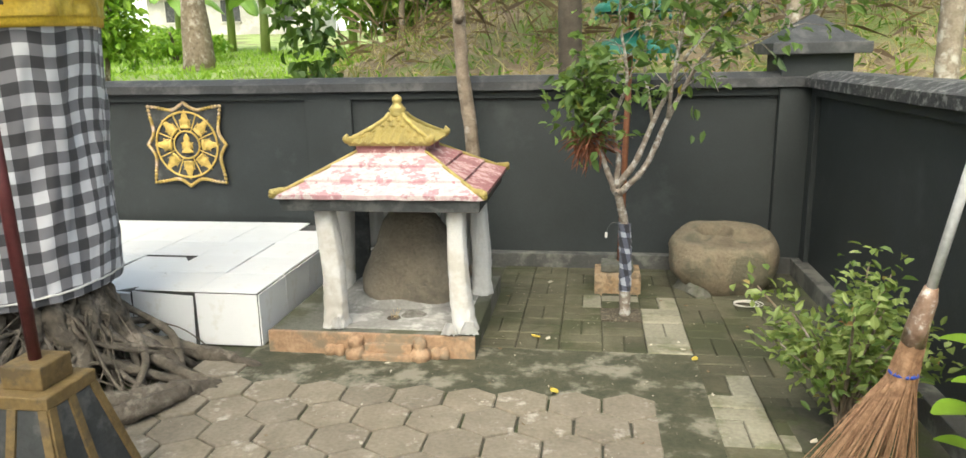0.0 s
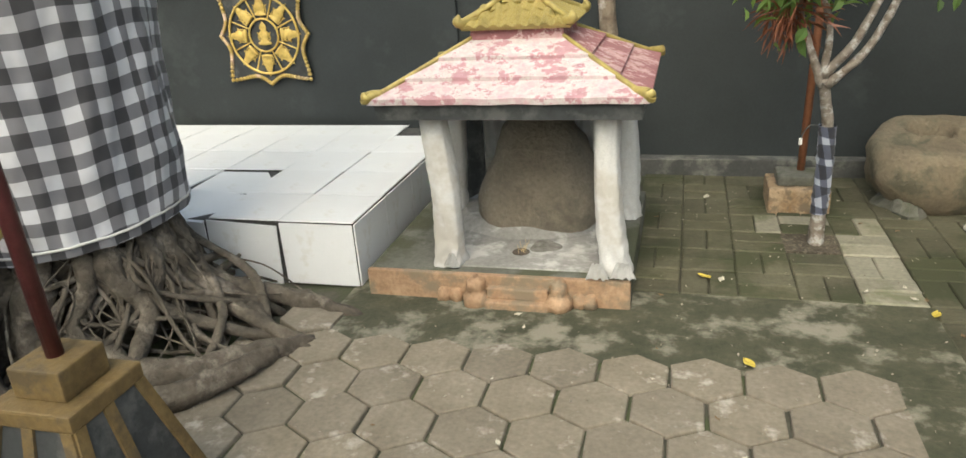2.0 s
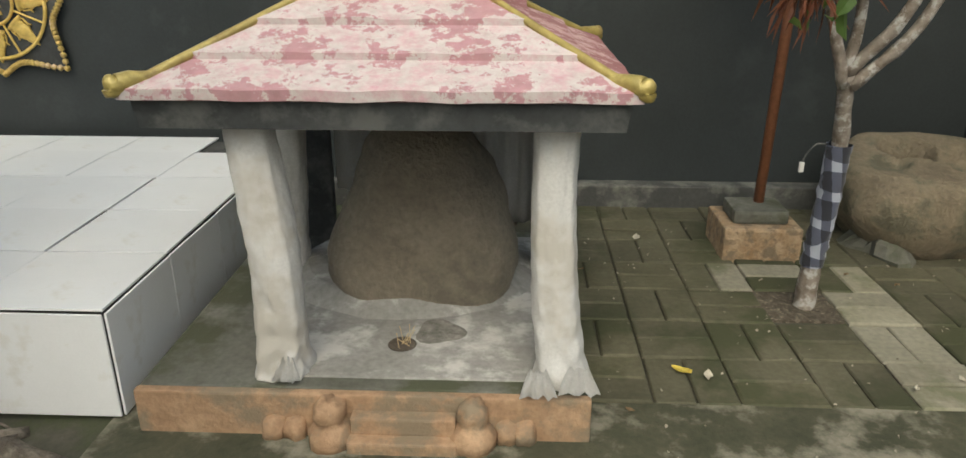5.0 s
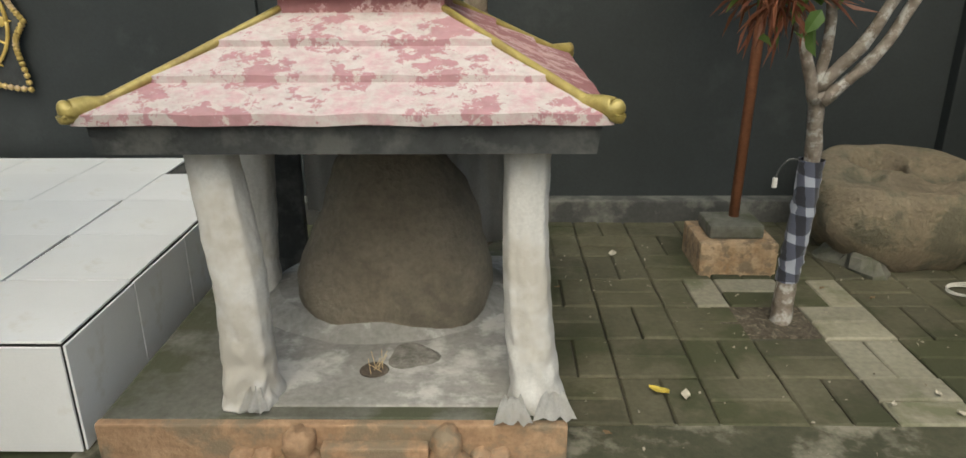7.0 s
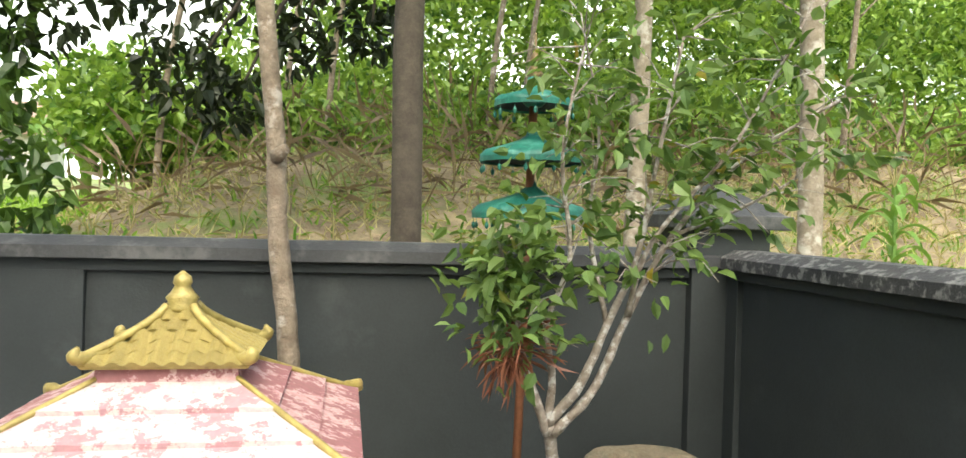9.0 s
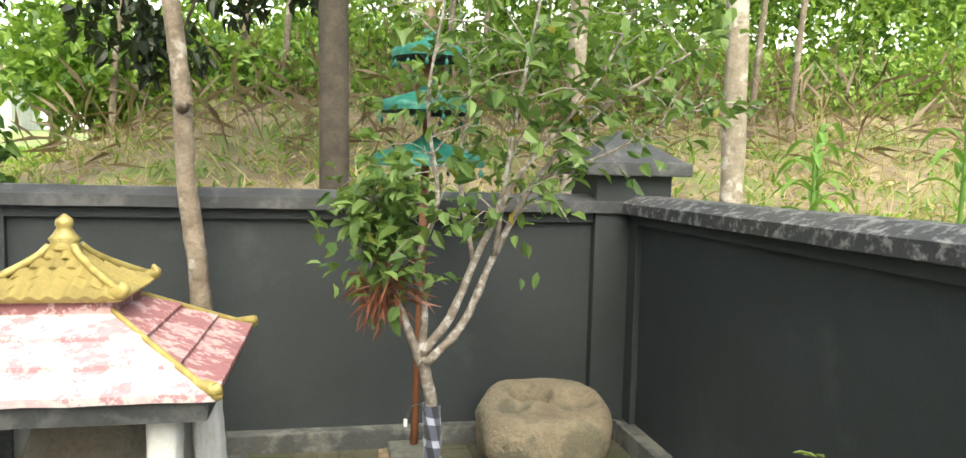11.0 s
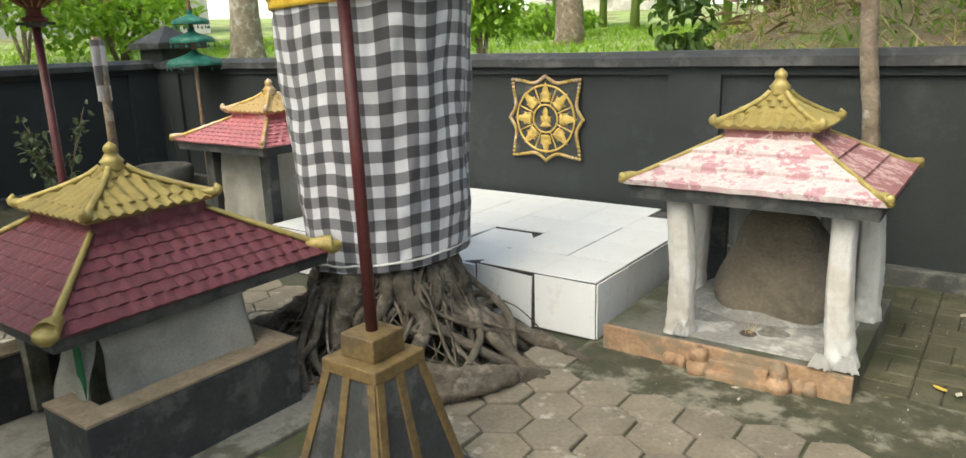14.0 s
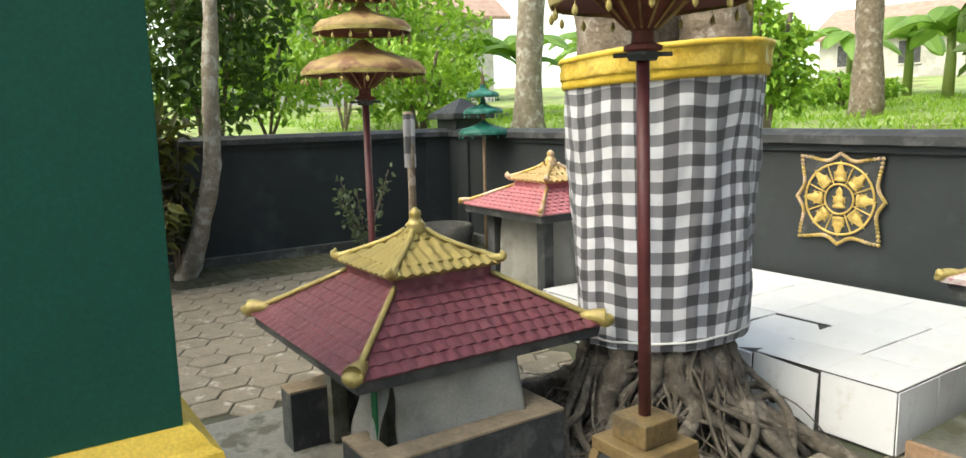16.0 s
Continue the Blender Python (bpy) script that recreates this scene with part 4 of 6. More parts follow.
# cloth tails knotted at the foot of the posts
for x, y, w in ((-0.235, -0.345, 0.03), (0.385, -0.37, 0.045), (0.30, -0.385, 0.04)):
    n = 8
    g = [[(x + w * (i / n - 0.5) * (1 + k * 0.25), y - 0.006 * k + 0.008 * math.sin(i * 2.1 + k), 0.16 - 0.012 * k + 0.004 * math.sin(i * 3)) for i in range(n + 1)] for k in range(5)]
    cb = rings(g, closed=False)
    bmesh.ops.solidify(cb, geom=cb.faces[:], thickness=0.004)
    part("cloth_tail", cb, LINEN, sh, smooth=True)
# ---------------------------------------------------------------- maroon pavilion: low wall, posts, skirt
ZB, ZT = 0.005, 0.258
for x0, x1, y0, y1 in ((0.435, 0.53, -0.475, 0.29), (-0.355, -0.24, -0.475, -0.32), (-0.365, -0.28, -0.32, 0.26), (0.27, 0.435, -0.475, -0.385), (-0.28, 0.435, 0.20, 0.29)):
    bx = box(x0, x1, y0, y1, ZB, ZT - 0.012, 0.004)
    part("low_wall", bx, FASCIA, pv, "low black painted wall")
    part("wall_top", box(x0 - 0.002, x1 + 0.002, y0 - 0.002, y1 + 0.002, ZT - 0.012, ZT, 0.004), surface("bare_brown_cement", (0.21, 0.165, 0.11), (0.33, 0.26, 0.18), 12, 0.9, 0.5) if "bare_brown_cement" not in bpy.data.materials else bpy.data.materials["bare_brown_cement"], pv, "bare cement top")
for x, y in ((-0.23, -0.285), (0.27, -0.285), (-0.23, 0.15), (0.27, 0.15)):
    part("post", box(x - 0.035, x + 0.035, y - 0.035, y + 0.035, 0.02, 0.49, 0.004), CEMENT, pv)


def skirt(x0, y0, x1, y1, z0, z1, mat, root, folds=5, seed=0.0, depth=0.02):
    n, m = 40, 10
    d = Vector((x1 - x0, y1 - y0, 0))
    nor = Vector((d.y, -d.x, 0)).normalized()
    grid = []
    for k in range(m + 1):
        v = k / m
        row = []
        for i in range(n + 1):
            u = i / n
            off = 0.05 * (1 - v) + depth * (1 - 0.6 * v) * (math.sin(folds * u * 6.28 + seed + 2 * v) * 0.4 + noise.noise(Vector((u * 3 + seed, v * 2, seed))) * 1.2)
            drop = 0.018 * noise.noise(Vector((u * 4, seed, 0))) * (1 - v)
            row.append(Vector((x0, y0, 0)) + d * u + nor * off + Vector((0, 0, z0 + (z1 - z0) * v + drop)))
        grid.append(row)
    b = rings(grid, closed=False)
    bmesh.ops.solidify(b, geom=b.faces[:], thickness=0.004)
    return part("cloth_skirt", b, mat, root, "grimy white cotton skirt", smooth=True)


skirt(0.375, -0.34, 0.395, 0.17, 0.20, 0.495, LINENGREY, pv, 2, 1.0, 0.05)
skirt(0.19, -0.345, 0.375, -0.34, 0.19, 0.495, LINENGREY, pv, 1, 2.0, 0.03)
part("ribbon", box(0.335, 0.372, -0.392, -0.384, 0.225, 0.50, 0.003), GREENRAG, pv, "green cloth ribbon")
yl = lathe([(0.001, 0.0), (0.014, 0.004), (0.012, 0.012), (0.001, 0.016)], 8)
tagged(part("fallen_leaf", yl, YELLOW), "curled yellow leaf lying on the maroon roof", "leaf").location = (-1.60, 3.38, 0.605)

# ---------------------------------------------------------------- crimson pavilion: posts and cloths
part("plinth", box(-0.36, 0.36, -0.36, 0.36, -0.05, 0.09, 0.008), CEMENT, pc, "mossy cement plinth")
for x in (-0.27, 0.27):
    for y in (-0.27, 0.27):
        part("post", box(x - 0.038, x + 0.038, y - 0.038, y + 0.038, 0.08, 0.70, 0.005), FASCIA, pc, "dark square post")
skirt(-0.22, -0.24, 0.22, -0.24, 0.2, 0.68, LINENGREY, pc, 3, 5.0, 0.05)
skirt(0.24, -0.22, 0.24, 0.22, 0.2, 0.68, LINENGREY, pc, 3, 7.0, 0.05)
bs = lathe([(0.20, -0.02), (0.26, 0.03), (0.28, 0.14), (0.275, 0.22), (0.24, 0.245), (0.20, 0.235), (0.17, 0.16), (0.0, 0.14)], 26, wob=0.03)
tagged(part("stone_basin", bs, surface("dark_basin_stone", (0.05, 0.05, 0.045), (0.11, 0.105, 0.095), 7, 0.85, 0.7), smooth=True), "dark round stone basin beside the wall", "basin").location = (-5.72, 6.12, 0)

# ---------------------------------------------------------------- hollowed stone
tr = thing("hollowed_stone", (1.61, 6.20, 0), "weathered brown boulder with two hollows in its flat top", "stone")
loops, N = [], 72
for r, z in [(0.70, -0.02), (0.78, 0.02), (0.90, 0.07), (0.98, 0.13), (1.0, 0.18), (0.99, 0.225), (0.965, 0.258), (0.93, 0.281), (0.89, 0.292)] + [(0.84 - 0.04 * k, 0.298) for k in range(21)]:
    lp = []
    for i in range(N):
        a = 2 * math.pi * i / N
        sq = 1 / (abs(math.cos(a)) ** 2.5 + abs(math.sin(a)) ** 2.5) ** (1 / 2.5)
        x, y = 0.302 * r * sq * math.cos(a), 0.25 * r * sq * math.sin(a)
        w = 1 + 0.10 * noise.noise(Vector((math.cos(a) * 1.5, math.sin(a) * 1.5, z * 3))) + 0.05 * noise.noise(Vector((x * 11, y * 11, z * 11))) + 0.02 * noise.noise(Vector((x * 30, y * 30, z * 30)))
        x, y, zz = x * w, y * w, z + 0.012 * noise.noise(Vector((x * 9, y * 9, 2.0))) * (1 if z > 0.2 else 0)
        if z > 0.28:
            for hx, hy, hr, hd in ((-0.05, 0.075, 0.10, 0.15), (0.13, 0.01, 0.10, 0.06), (-0.15, -0.04, 0.06, 0.025), (0.02, -0.08, 0.10, 0.015)):
                d = math.hypot(x - hx, (y - hy) * 1.15) / hr
                if d < 1:
                    zz -= hd * (1 - d ** 5)
        lp.append((x, y, zz + 0.17 * y * (z / 0.3)))
    loops.append(lp)
b = rings(loops)
part("stone_body", b, TROUGHSTONE, tr, smooth=True)
part("plaster_patch", lumpy(lathe([(0.12, 0.0), (0.115, 0.012), (0.09, 0.05), (0.06, 0.085), (0.015, 0.10)], 22, (-0.155, -0.105, 0), wob=0.3), 0.03, 26), CEMENT, tr, "broken pale plaster at its foot")
rp = thing("rope_coil", (1.66, 5.83, 0.008), "loose coil of pale string on the pavers", "rope")
for k in range(3):
    part("loop", tube([((0.055 + 0.01 * k) * math.cos(a) + 0.01 * k, (0.04 + 0.006 * k) * math.sin(a), 0.004 + 0.003 * k) for a in np.linspace(0, 6.0, 26)], 0.0025, 5), LINENGREY, rp)


# ---------------------------------------------------------------- plants
def leaves(name, pts, length, width, mat, parent=None, seed=0, droop=0.3, out=None, label="", fold=0.25):
    """A crown of many single leaves: each a folded blade with its own tilt. out: the direction each one points."""
    rs = np.random.RandomState(seed)
    P = np.asarray(pts, float)
    n = len(P)
    if out is None:
        d = rs.normal(size=(n, 3))
    else:
        d = np.asarray(out, float) + 0.55 * rs.normal(size=(n, 3))
    d[:, 2] -= droop
    d /= np.linalg.norm(d, axis=1)[:, None] + 1e-9
    up = rs.normal(size=(n, 3)) * 0.5
    up[:, 2] += 1.0
    side = np.cross(d, up)
    side /= np.linalg.norm(side, axis=1)[:, None] + 1e-9
    nor = np.cross(side, d)
    L = (length * (0.65 + 0.7 * rs.rand(n)))[:, None]
    W = (width * (0.7 + 0.6 * rs.rand(n)))[:, None]
    base, tip = P, P + d * L - nor * L * 0.12
    a = P + d * L * 0.3 + side * W * 0.5 + nor * W * fold
    b2 = P + d * L * 0.3 - side * W * 0.5 + nor * W * fold
    c = P + d * L * 0.68 + side * W * 0.42 + nor * W * fold * 0.7
    e = P + d * L * 0.68 - side * W * 0.42 + nor * W * fold * 0.7
    mid = P + d * L * 0.5
    V = np.stack([base, a, c, tip, e, b2, mid], 1).reshape(-1, 3)
    o = np.arange(n)[:, None] * 7
    F = np.concatenate([o + [0, 1, 6, 6], o + [1, 2, 6, 6], o + [2, 3, 6, 6], o + [3, 4, 6, 6], o + [4, 5, 6, 6], o + [5, 0, 6, 6]], 0)[:, :3]
    me = bpy.data.meshes.new(name)
    me.from_pydata(V.tolist(), [], F.tolist())
    me.materials.append(mat)
    ob = new(name, me)
    ob.parent = parent
    return tagged(ob, label)


LEAF = leaf_mat("citrus_leaf", (0.07, 0.135, 0.035), (0.18, 0.275, 0.075), (0.35, 0.28, 0.03))
BUSHLEAF = leaf_mat("bush_leaf", (0.12, 0.20, 0.05), (0.28, 0.35, 0.11), (0.42, 0.20, 0.09))
BRIGHT = leaf_mat("sunlit_leaf", (0.17, 0.34, 0.03), (0.34, 0.52, 0.07))
HEDGE = leaf_mat("vine_leaf", (0.11, 0.25, 0.03), (0.28, 0.44, 0.07))
DEEP = leaf_mat("deep_green_leaf", (0.04, 0.09, 0.02), (0.11, 0.19, 0.04))
# near-black greens, the shade of the overhanging crown held in the colour
DARKLEAF = leaf_mat("shade_toned_crown_leaf", (0.012, 0.02, 0.010), (0.035, 0.05, 0.02))
CROTON = leaf_mat("croton_leaf", (0.05, 0.03, 0.025), (0.12, 0.13, 0.03), (0.45, 0.32, 0.05))
STRAW = leaf_mat("dry_grass", (0.36, 0.30, 0.14), (0.60, 0.54, 0.29))

# wrapped citrus tree
ct = thing("citrus_tree", (1.005, 5.67, 0), "slender young tree with lichen-white branches and checked cloth", "tree")
rnd = random.Random(11)
trunk_pts = [(0.03, -0.005, -0.03), (0.024, -0.015, 0.13), (0.022, -0.05, 0.32), (0.010, -0.09, 0.5), (-0.035, -0.16, 0.69)]
part("trunk", tube(curve_pts(trunk_pts, 6), [0.030 - 0.0005 * k for k in range(25)], 12, 0.2), LICHEN, ct, smooth=True)
wp = curve_pts(trunk_pts[1:4], 12)
wb = bmesh.new()
uvl = wb.loops.layers.uv.new("cloth")
rows = []
for k, p in enumerate(wp):
    rows.append([(wb.verts.new((p.x + (0.031 + 0.008 * noise.noise(Vector((i % 16, k * 0.9, 0)))) * math.cos(a), p.y + (0.031 + 0.008 * noise.noise(Vector((i % 16, k * 0.9, 5)))) * math.sin(a), p.z)), a * 0.05 + p.z * 0.3, p.z + 0.012 * math.sin(a + k)) for i, a in enumerate(np.linspace(0, 2 * math.pi, 17))])
for A, B in zip(rows, rows[1:]):
    for i in range(16):
        f = wb.faces.new((A[i][0], A[i + 1][0], B[i + 1][0], B[i][0]))
        for lp, src in zip(f.loops, (A[i], A[i + 1], B[i + 1], B[i])):
            lp[uvl].uv = (src[1], src[2])
part("cloth_band", wb, CHECKSMALL, ct, "small checked cloth band", smooth=True)
tips, dirs = [], []
branches = [
    ([(-0.035, -0.16, 0.66), (-0.09, -0.18, 0.80), (-0.13, -0.18, 0.92), (-0.16, -0.2, 1.08), (-0.22, -0.22, 1.25)], 0.020),
    ([(-0.035, -0.16, 0.69), (-0.03, -0.17, 0.85), (-0.06, -0.2, 1.0), (0.0, -0.22, 1.2), (-0.04, -0.25, 1.5), (0.0, -0.3, 1.8)], 0.018),
    ([(-0.035, -0.16, 0.69), (0.05, -0.2, 0.82), (0.12, -0.22, 1.0), (0.20, -0.24, 1.2), (0.24, -0.28, 1.5), (0.30, -0.3, 1.85)], 0.022),
    ([(-0.02, -0.16, 0.66), (0.10, -0.18, 0.80), (0.19, -0.2, 1.02), (0.32, -0.22, 1.27), (0.52, -0.25, 1.5), (0.85, -0.3, 1.72)], 0.021),
    ([(0.19, -0.2, 1.02), (0.22, -0.3, 1.25), (0.45, -0.35, 1.55), (0.62, -0.4, 1.9)], 0.013),
    ([(0.12, -0.22, 1.0), (0.08, -0.15, 1.3), (0.12, -0.1, 1.6), (0.05, -0.1, 1.95)], 0.012),
    ([(0.32, -0.22, 1.27), (0.62, -0.15, 1.38), (0.95, -0.1, 1.55)], 0.010),
]
for k, (pts, r) in enumerate(branches):
    cp = curve_pts(pts, 6)
    part("branch", tube(cp, [0.78 * r * (1 - 0.78 * i / len(cp)) for i in range(len(cp))], 8, 0.35, seed=k), LICHEN, ct, smooth=True)
    for i in range(len(cp) // 2, len(cp), 1):
        for _ in range(3):
            d = Vector((rnd.uniform(-1, 1), rnd.uniform(-1, 1), rnd.uniform(-0.3, 0.8))).normalized()
            q = cp[i] + d * rnd.uniform(0.12, 0.28)
            if k == 0:
                q = cp[i] + d * rnd.uniform(0.08, 0.2)
            mid = (cp[i] + q) / 2 + Vector((0, 0, 0.02))
            if rnd.random() < 0.6:
                part("twig", tube([cp[i], mid, q], [0.003, 0.002, 0.001], 5), LICHEN, ct)
            for j in range(6 if k == 0 else 4):
                u = rnd.uniform(0.35, 1.05)
                tips.append(cp[i] + (q - cp[i]) * u + Vector((rnd.gauss(0, 0.022), rnd.gauss(0, 0.022), rnd.gauss(0, 0.022))))
                dirs.append(d)
for _ in range(230):
    tips.append(Vector((rnd.gauss(-0.20, 0.075), rnd.gauss(-0.22, 0.075), rnd.gauss(1.13, 0.11))))
    dirs.append(Vector((rnd.uniform(-1, 1), rnd.uniform(-1, 1), rnd.uniform(-0.6, 0.5))))
leaves("crown", tips, 0.058, 0.031, LEAF, ct, 2, 0.35, dirs, "loose crown of glossy green leaves")
ep = [Vector((-0.17, -0.2, 0.93)) + Vector((rnd.gauss(0, 0.035), rnd.gauss(0, 0.03), rnd.gauss(0, 0.02))) for _ in range(130)]
leaves("dry_fern", ep, 0.13, 0.007, leaf_mat("rusty_fern", (0.16, 0.05, 0.03), (0.30, 0.12, 0.07)), ct, 4, 0.6, None, "rusty dried fern tuft")

# tall trunk behind the shrine
tt = thing("tall_tree", (0.155, 6.31, 0), "tall slim grey-brown trunk rising behind the shrine", "tree")
tp = curve_pts([(0, 0, -0.05), (-0.005, 0, 0.75), (-0.055, 0, 1.2), (-0.075, 0, 1.6), (-0.12, 0.0, 2.05), (-0.18, 0.1, 2.8), (-0.1, 0.2, 4.2)], 8)
part("trunk", tube(tp, [0.044 - 0.0003 * k for k in range(len(tp))], 14, 0.18), BARK, tt, smooth=True)
part("knot", lumpy(tube([(-0.07, -0.03, 1.52), (-0.03, -0.08, 1.55)], [0.03, 0.018], 8), 0.01, 30), BARK, tt, smooth=True)

# bush by the side wall
bu = thing("garden_bush", (1.74, 4.50, 0), "loose yellow-green garden bush growing from the pavers", "bush")
rnd = random.Random(21)
bt, bd = [], []
for k in range(24):
    a = rnd.uniform(0, 6.28)
    rch = rnd.uniform(0.10, 0.38)
    top = Vector((rch * math.cos(a) - 0.04, rch * math.sin(a) * 0.9 + 0.02, rnd.uniform(0.28, 0.60) - 0.25 * max(rch - 0.25, 0)))
    cp = curve_pts([(rnd.uniform(-0.012, 0.012), rnd.uniform(-0.012, 0.012), -0.01), (top.x * 0.25, top.y * 0.25, top.z * 0.45), (top.x * 0.7, top.y * 0.7, top.z * 0.8), top], 5)
    part("stem", tube(cp, [0.007 * (1 - 0.8 * i / len(cp)) + 0.001 for i in range(len(cp))], 6), BARK, bu, smooth=True)
    for i in range(5, len(cp)):
        for _ in range(6):
            bt.append(cp[i] + Vector((rnd.gauss(0, 0.048), rnd.gauss(0, 0.048), rnd.gauss(0, 0.04))))
            bd.append(Vector((top.x * 2 + rnd.gauss(0, 0.6), top.y * 2 + rnd.gauss(0, 0.6), 0.5)))
leaves("foliage", bt, 0.040, 0.021, BUSHLEAF, bu, 6, 0.1, bd, "small pointed yellow-green leaves")
soil = box(-0.17, 0.17, -0.17, 0.17, -0.02, 0.003, 0.002)
tagged(part("planting_soil", soil, BED), "bare soil patch with litter under the bush", "soil", kind="structure").location = (1.74, 4.50, 0)
so2 = box(-0.135, 0.125, -0.10, 0.11, -0.02, -0.004, 0.002)
SOIL = surface("crumbly_brown_soil", (0.05, 0.042, 0.03), (0.15, 0.125, 0.09), 60, 0.95, 1.0, stain=(0.24, 0.20, 0.15), amount=0.25, sscale=70, fine=150, depth=0.02)
tagged(part("planting_soil", so2, SOIL), "bare soil patch round the slender tree", "soil", kind="structure").location = (0.99, 5.67, 0)

# broad-leaved seedling in front of the side wall
sp = thing("seedling", (1.95, 4.02, 0), "bright green broad-leaved seedling beside the wall", "plant")
part("stem", tube(curve_pts([(0, 0, -0.01), (-0.01, 0.01, 0.2), (0.0, 0.0, 0.48)], 5), 0.006, 6), BARK, sp)
for k, (z, a, L) in enumerate(((0.50, 2.6, 0.14), (0.48, 0.6, 0.12), (0.46, 4.2, 0.12), (0.40, 3.0, 0.10), (0.32, 3.4, 0.17), (0.30, 1.2, 0.13), (0.27, 5.2, 0.14), (0.20, 2.7, 0.12), (0.14, 3.9, 0.1))):
    d = Vector((math.cos(a), math.sin(a), 0.35))
    n = 8
    g = []
    for i in range(n + 1):
        u = i / n
        w = 0.30 * L * math.sin(math.pi * min(u * 0.94 + 0.03, 1.0)) ** 0.8
        c = Vector((0, 0, z)) + d * L * u - Vector((0, 0, 0.25 * L * u * u))
        sd = Vector((-d.y, d.x, 0)).normalized()
        g.append([c - sd * w + Vector((0, 0, 0.3 * w)), c, c + sd * w + Vector((0, 0, 0.3 * w))])
    part("leaf", rings(g, closed=False), BRIGHT, sp, smooth=True)

# broom leaning on the side wall
br = thing("broom", (1.712, 4.16, 0), "coconut-rib broom with white pole and blue binding, leaning on the wall", "broom")
TWIG = surface("coconut_rib", (0.22, 0.12, 0.065), (0.44, 0.27, 0.16), 30, 0.7, 0.2)
axis = Vector((0.05, -0.12, 0.62)).normalized()
nk = axis * 0.60
rnd = random.Random(8)
bris = bmesh.new()
for k in range(230):
    a, q = rnd.uniform(0, 6.28), math.sqrt(rnd.random())
    e = Vector((0.175 * q * math.cos(a) - 0.03 + rnd.gauss(0, 0.012), 0.11 * q * math.sin(a) + rnd.gauss(0, 0.01), 0.004 + 0.03 * rnd.random() ** 2))
    m = axis * 0.40 + Vector((0.042 * q * math.cos(a), 0.042 * q * math.sin(a), 0))
    t = nk + Vector((0.024 * q * math.cos(a), 0.024 * q * math.sin(a), 0))
    tube([e, m, t], [0.0011, 0.0018, 0.0018], 3, bm=bris)
part("bristles", bris, TWIG, br, "brown coconut-rib bristles")
part("binding", lathe([(0.038, -0.005), (0.041, 0.0), (0.038, 0.005)], 18, axis * 0.42), surface("blue_cord", (0.02, 0.05, 0.30), (0.03, 0.07, 0.4), 30, 0.5), br, "blue cord binding", smooth=True)
part("neck_wrap", tube([axis * 0.52, axis * 0.58, axis * 0.66, axis * 0.70], [0.031, 0.030, 0.025, 0.016], 14, 0.25), surface("tape_wrapped_neck", (0.20, 0.12, 0.08), (0.36, 0.26, 0.20), 40, 0.35, 0.6, stain=(0.5, 0.46, 0.43), amount=0.25, sscale=40), br, "neck bound in clear tape", smooth=True)
part("handle", tube([axis * 0.66, axis * 1.50], 0.0135, 12), surface("white_plastic", (0.80, 0.81, 0.83), (0.85, 0.86, 0.88), 6, 0.35, 0.05), br, "white plastic handle", smooth=True)

# leaning tree and crotons by the west side
PALEBARK = surface("pale_spotted_bark", (0.20, 0.165, 0.12), (0.34, 0.29, 0.23), 12, 0.95, 0.7, stain=(0.44, 0.41, 0.36), amount=0.35, sscale=8)
lt = thing("leaning_tree", (-5.92, 3.61, 0), "leaning pale-barked tree beside the west wall", "tree")
lp = curve_pts([(0, 0, -0.05), (0.02, 0.14, 0.35), (0.05, 0.28, 0.9), (0.02, 0.33, 1.5), (-0.1, 0.42, 2.3), (-0.2, 0.5, 3.2)], 7)
part("trunk", tube(lp, [0.092 - 0.0012 * k for k in range(len(lp))], 14, 0.3), PALEBARK, lt, smooth=True)
rnd = random.Random(31)
lpts = [Vector((-0.2, 0.5, 3.4)) + Vector((rnd.gauss(0, 0.6), rnd.gauss(0, 0.6), rnd.gauss(0.3, 0.4))) for _ in range(900)]
leaves("crown", lpts, 0.14, 0.06, DEEP, lt, 9, 0.3)
for x, y, h in ((-5.95, 3.35, 1.5), (-5.55, 3.25, 0.95), (-6.05, 3.6, 1.25)):
    cr = thing("croton", (x, y, 0), "croton shrub with dark bronze and yellow leaves", "shrub", "crotons by the wall")
    ps, ds = [], []
    for k in range(6):
        a = rnd.uniform(0, 6.28)
        top = Vector((0.22 * math.cos(a), 0.22 * math.sin(a), h * rnd.uniform(0.6, 1.05)))
        cp = curve_pts([(0, 0, -0.02), (top.x * 0.4, top.y * 0.4, top.z * 0.5), top], 6)
        part("stem", tube(cp, [0.012 * (1 - 0.6 * i / len(cp)) for i in range(len(cp))], 6), BARK, cr)
        for i in range(5, len(cp)):
            for _ in range(7):
                ps.append(cp[i] + Vector((rnd.gauss(0, 0.04), rnd.gauss(0, 0.04), rnd.gauss(0, 0.03))))
                ds.append(Vector((rnd.gauss(0, 1), rnd.gauss(0, 1), 0.3)))
    leaves("foliage", ps, 0.17, 0.055, CROTON, cr, int(h * 10), 0.35, ds, "long bronze and yellow leaves")
sw = thing("small_shrub", (-5.75, 5.25, 0), "thin grey-leaved shrub against the wall", "shrub")
ps = []
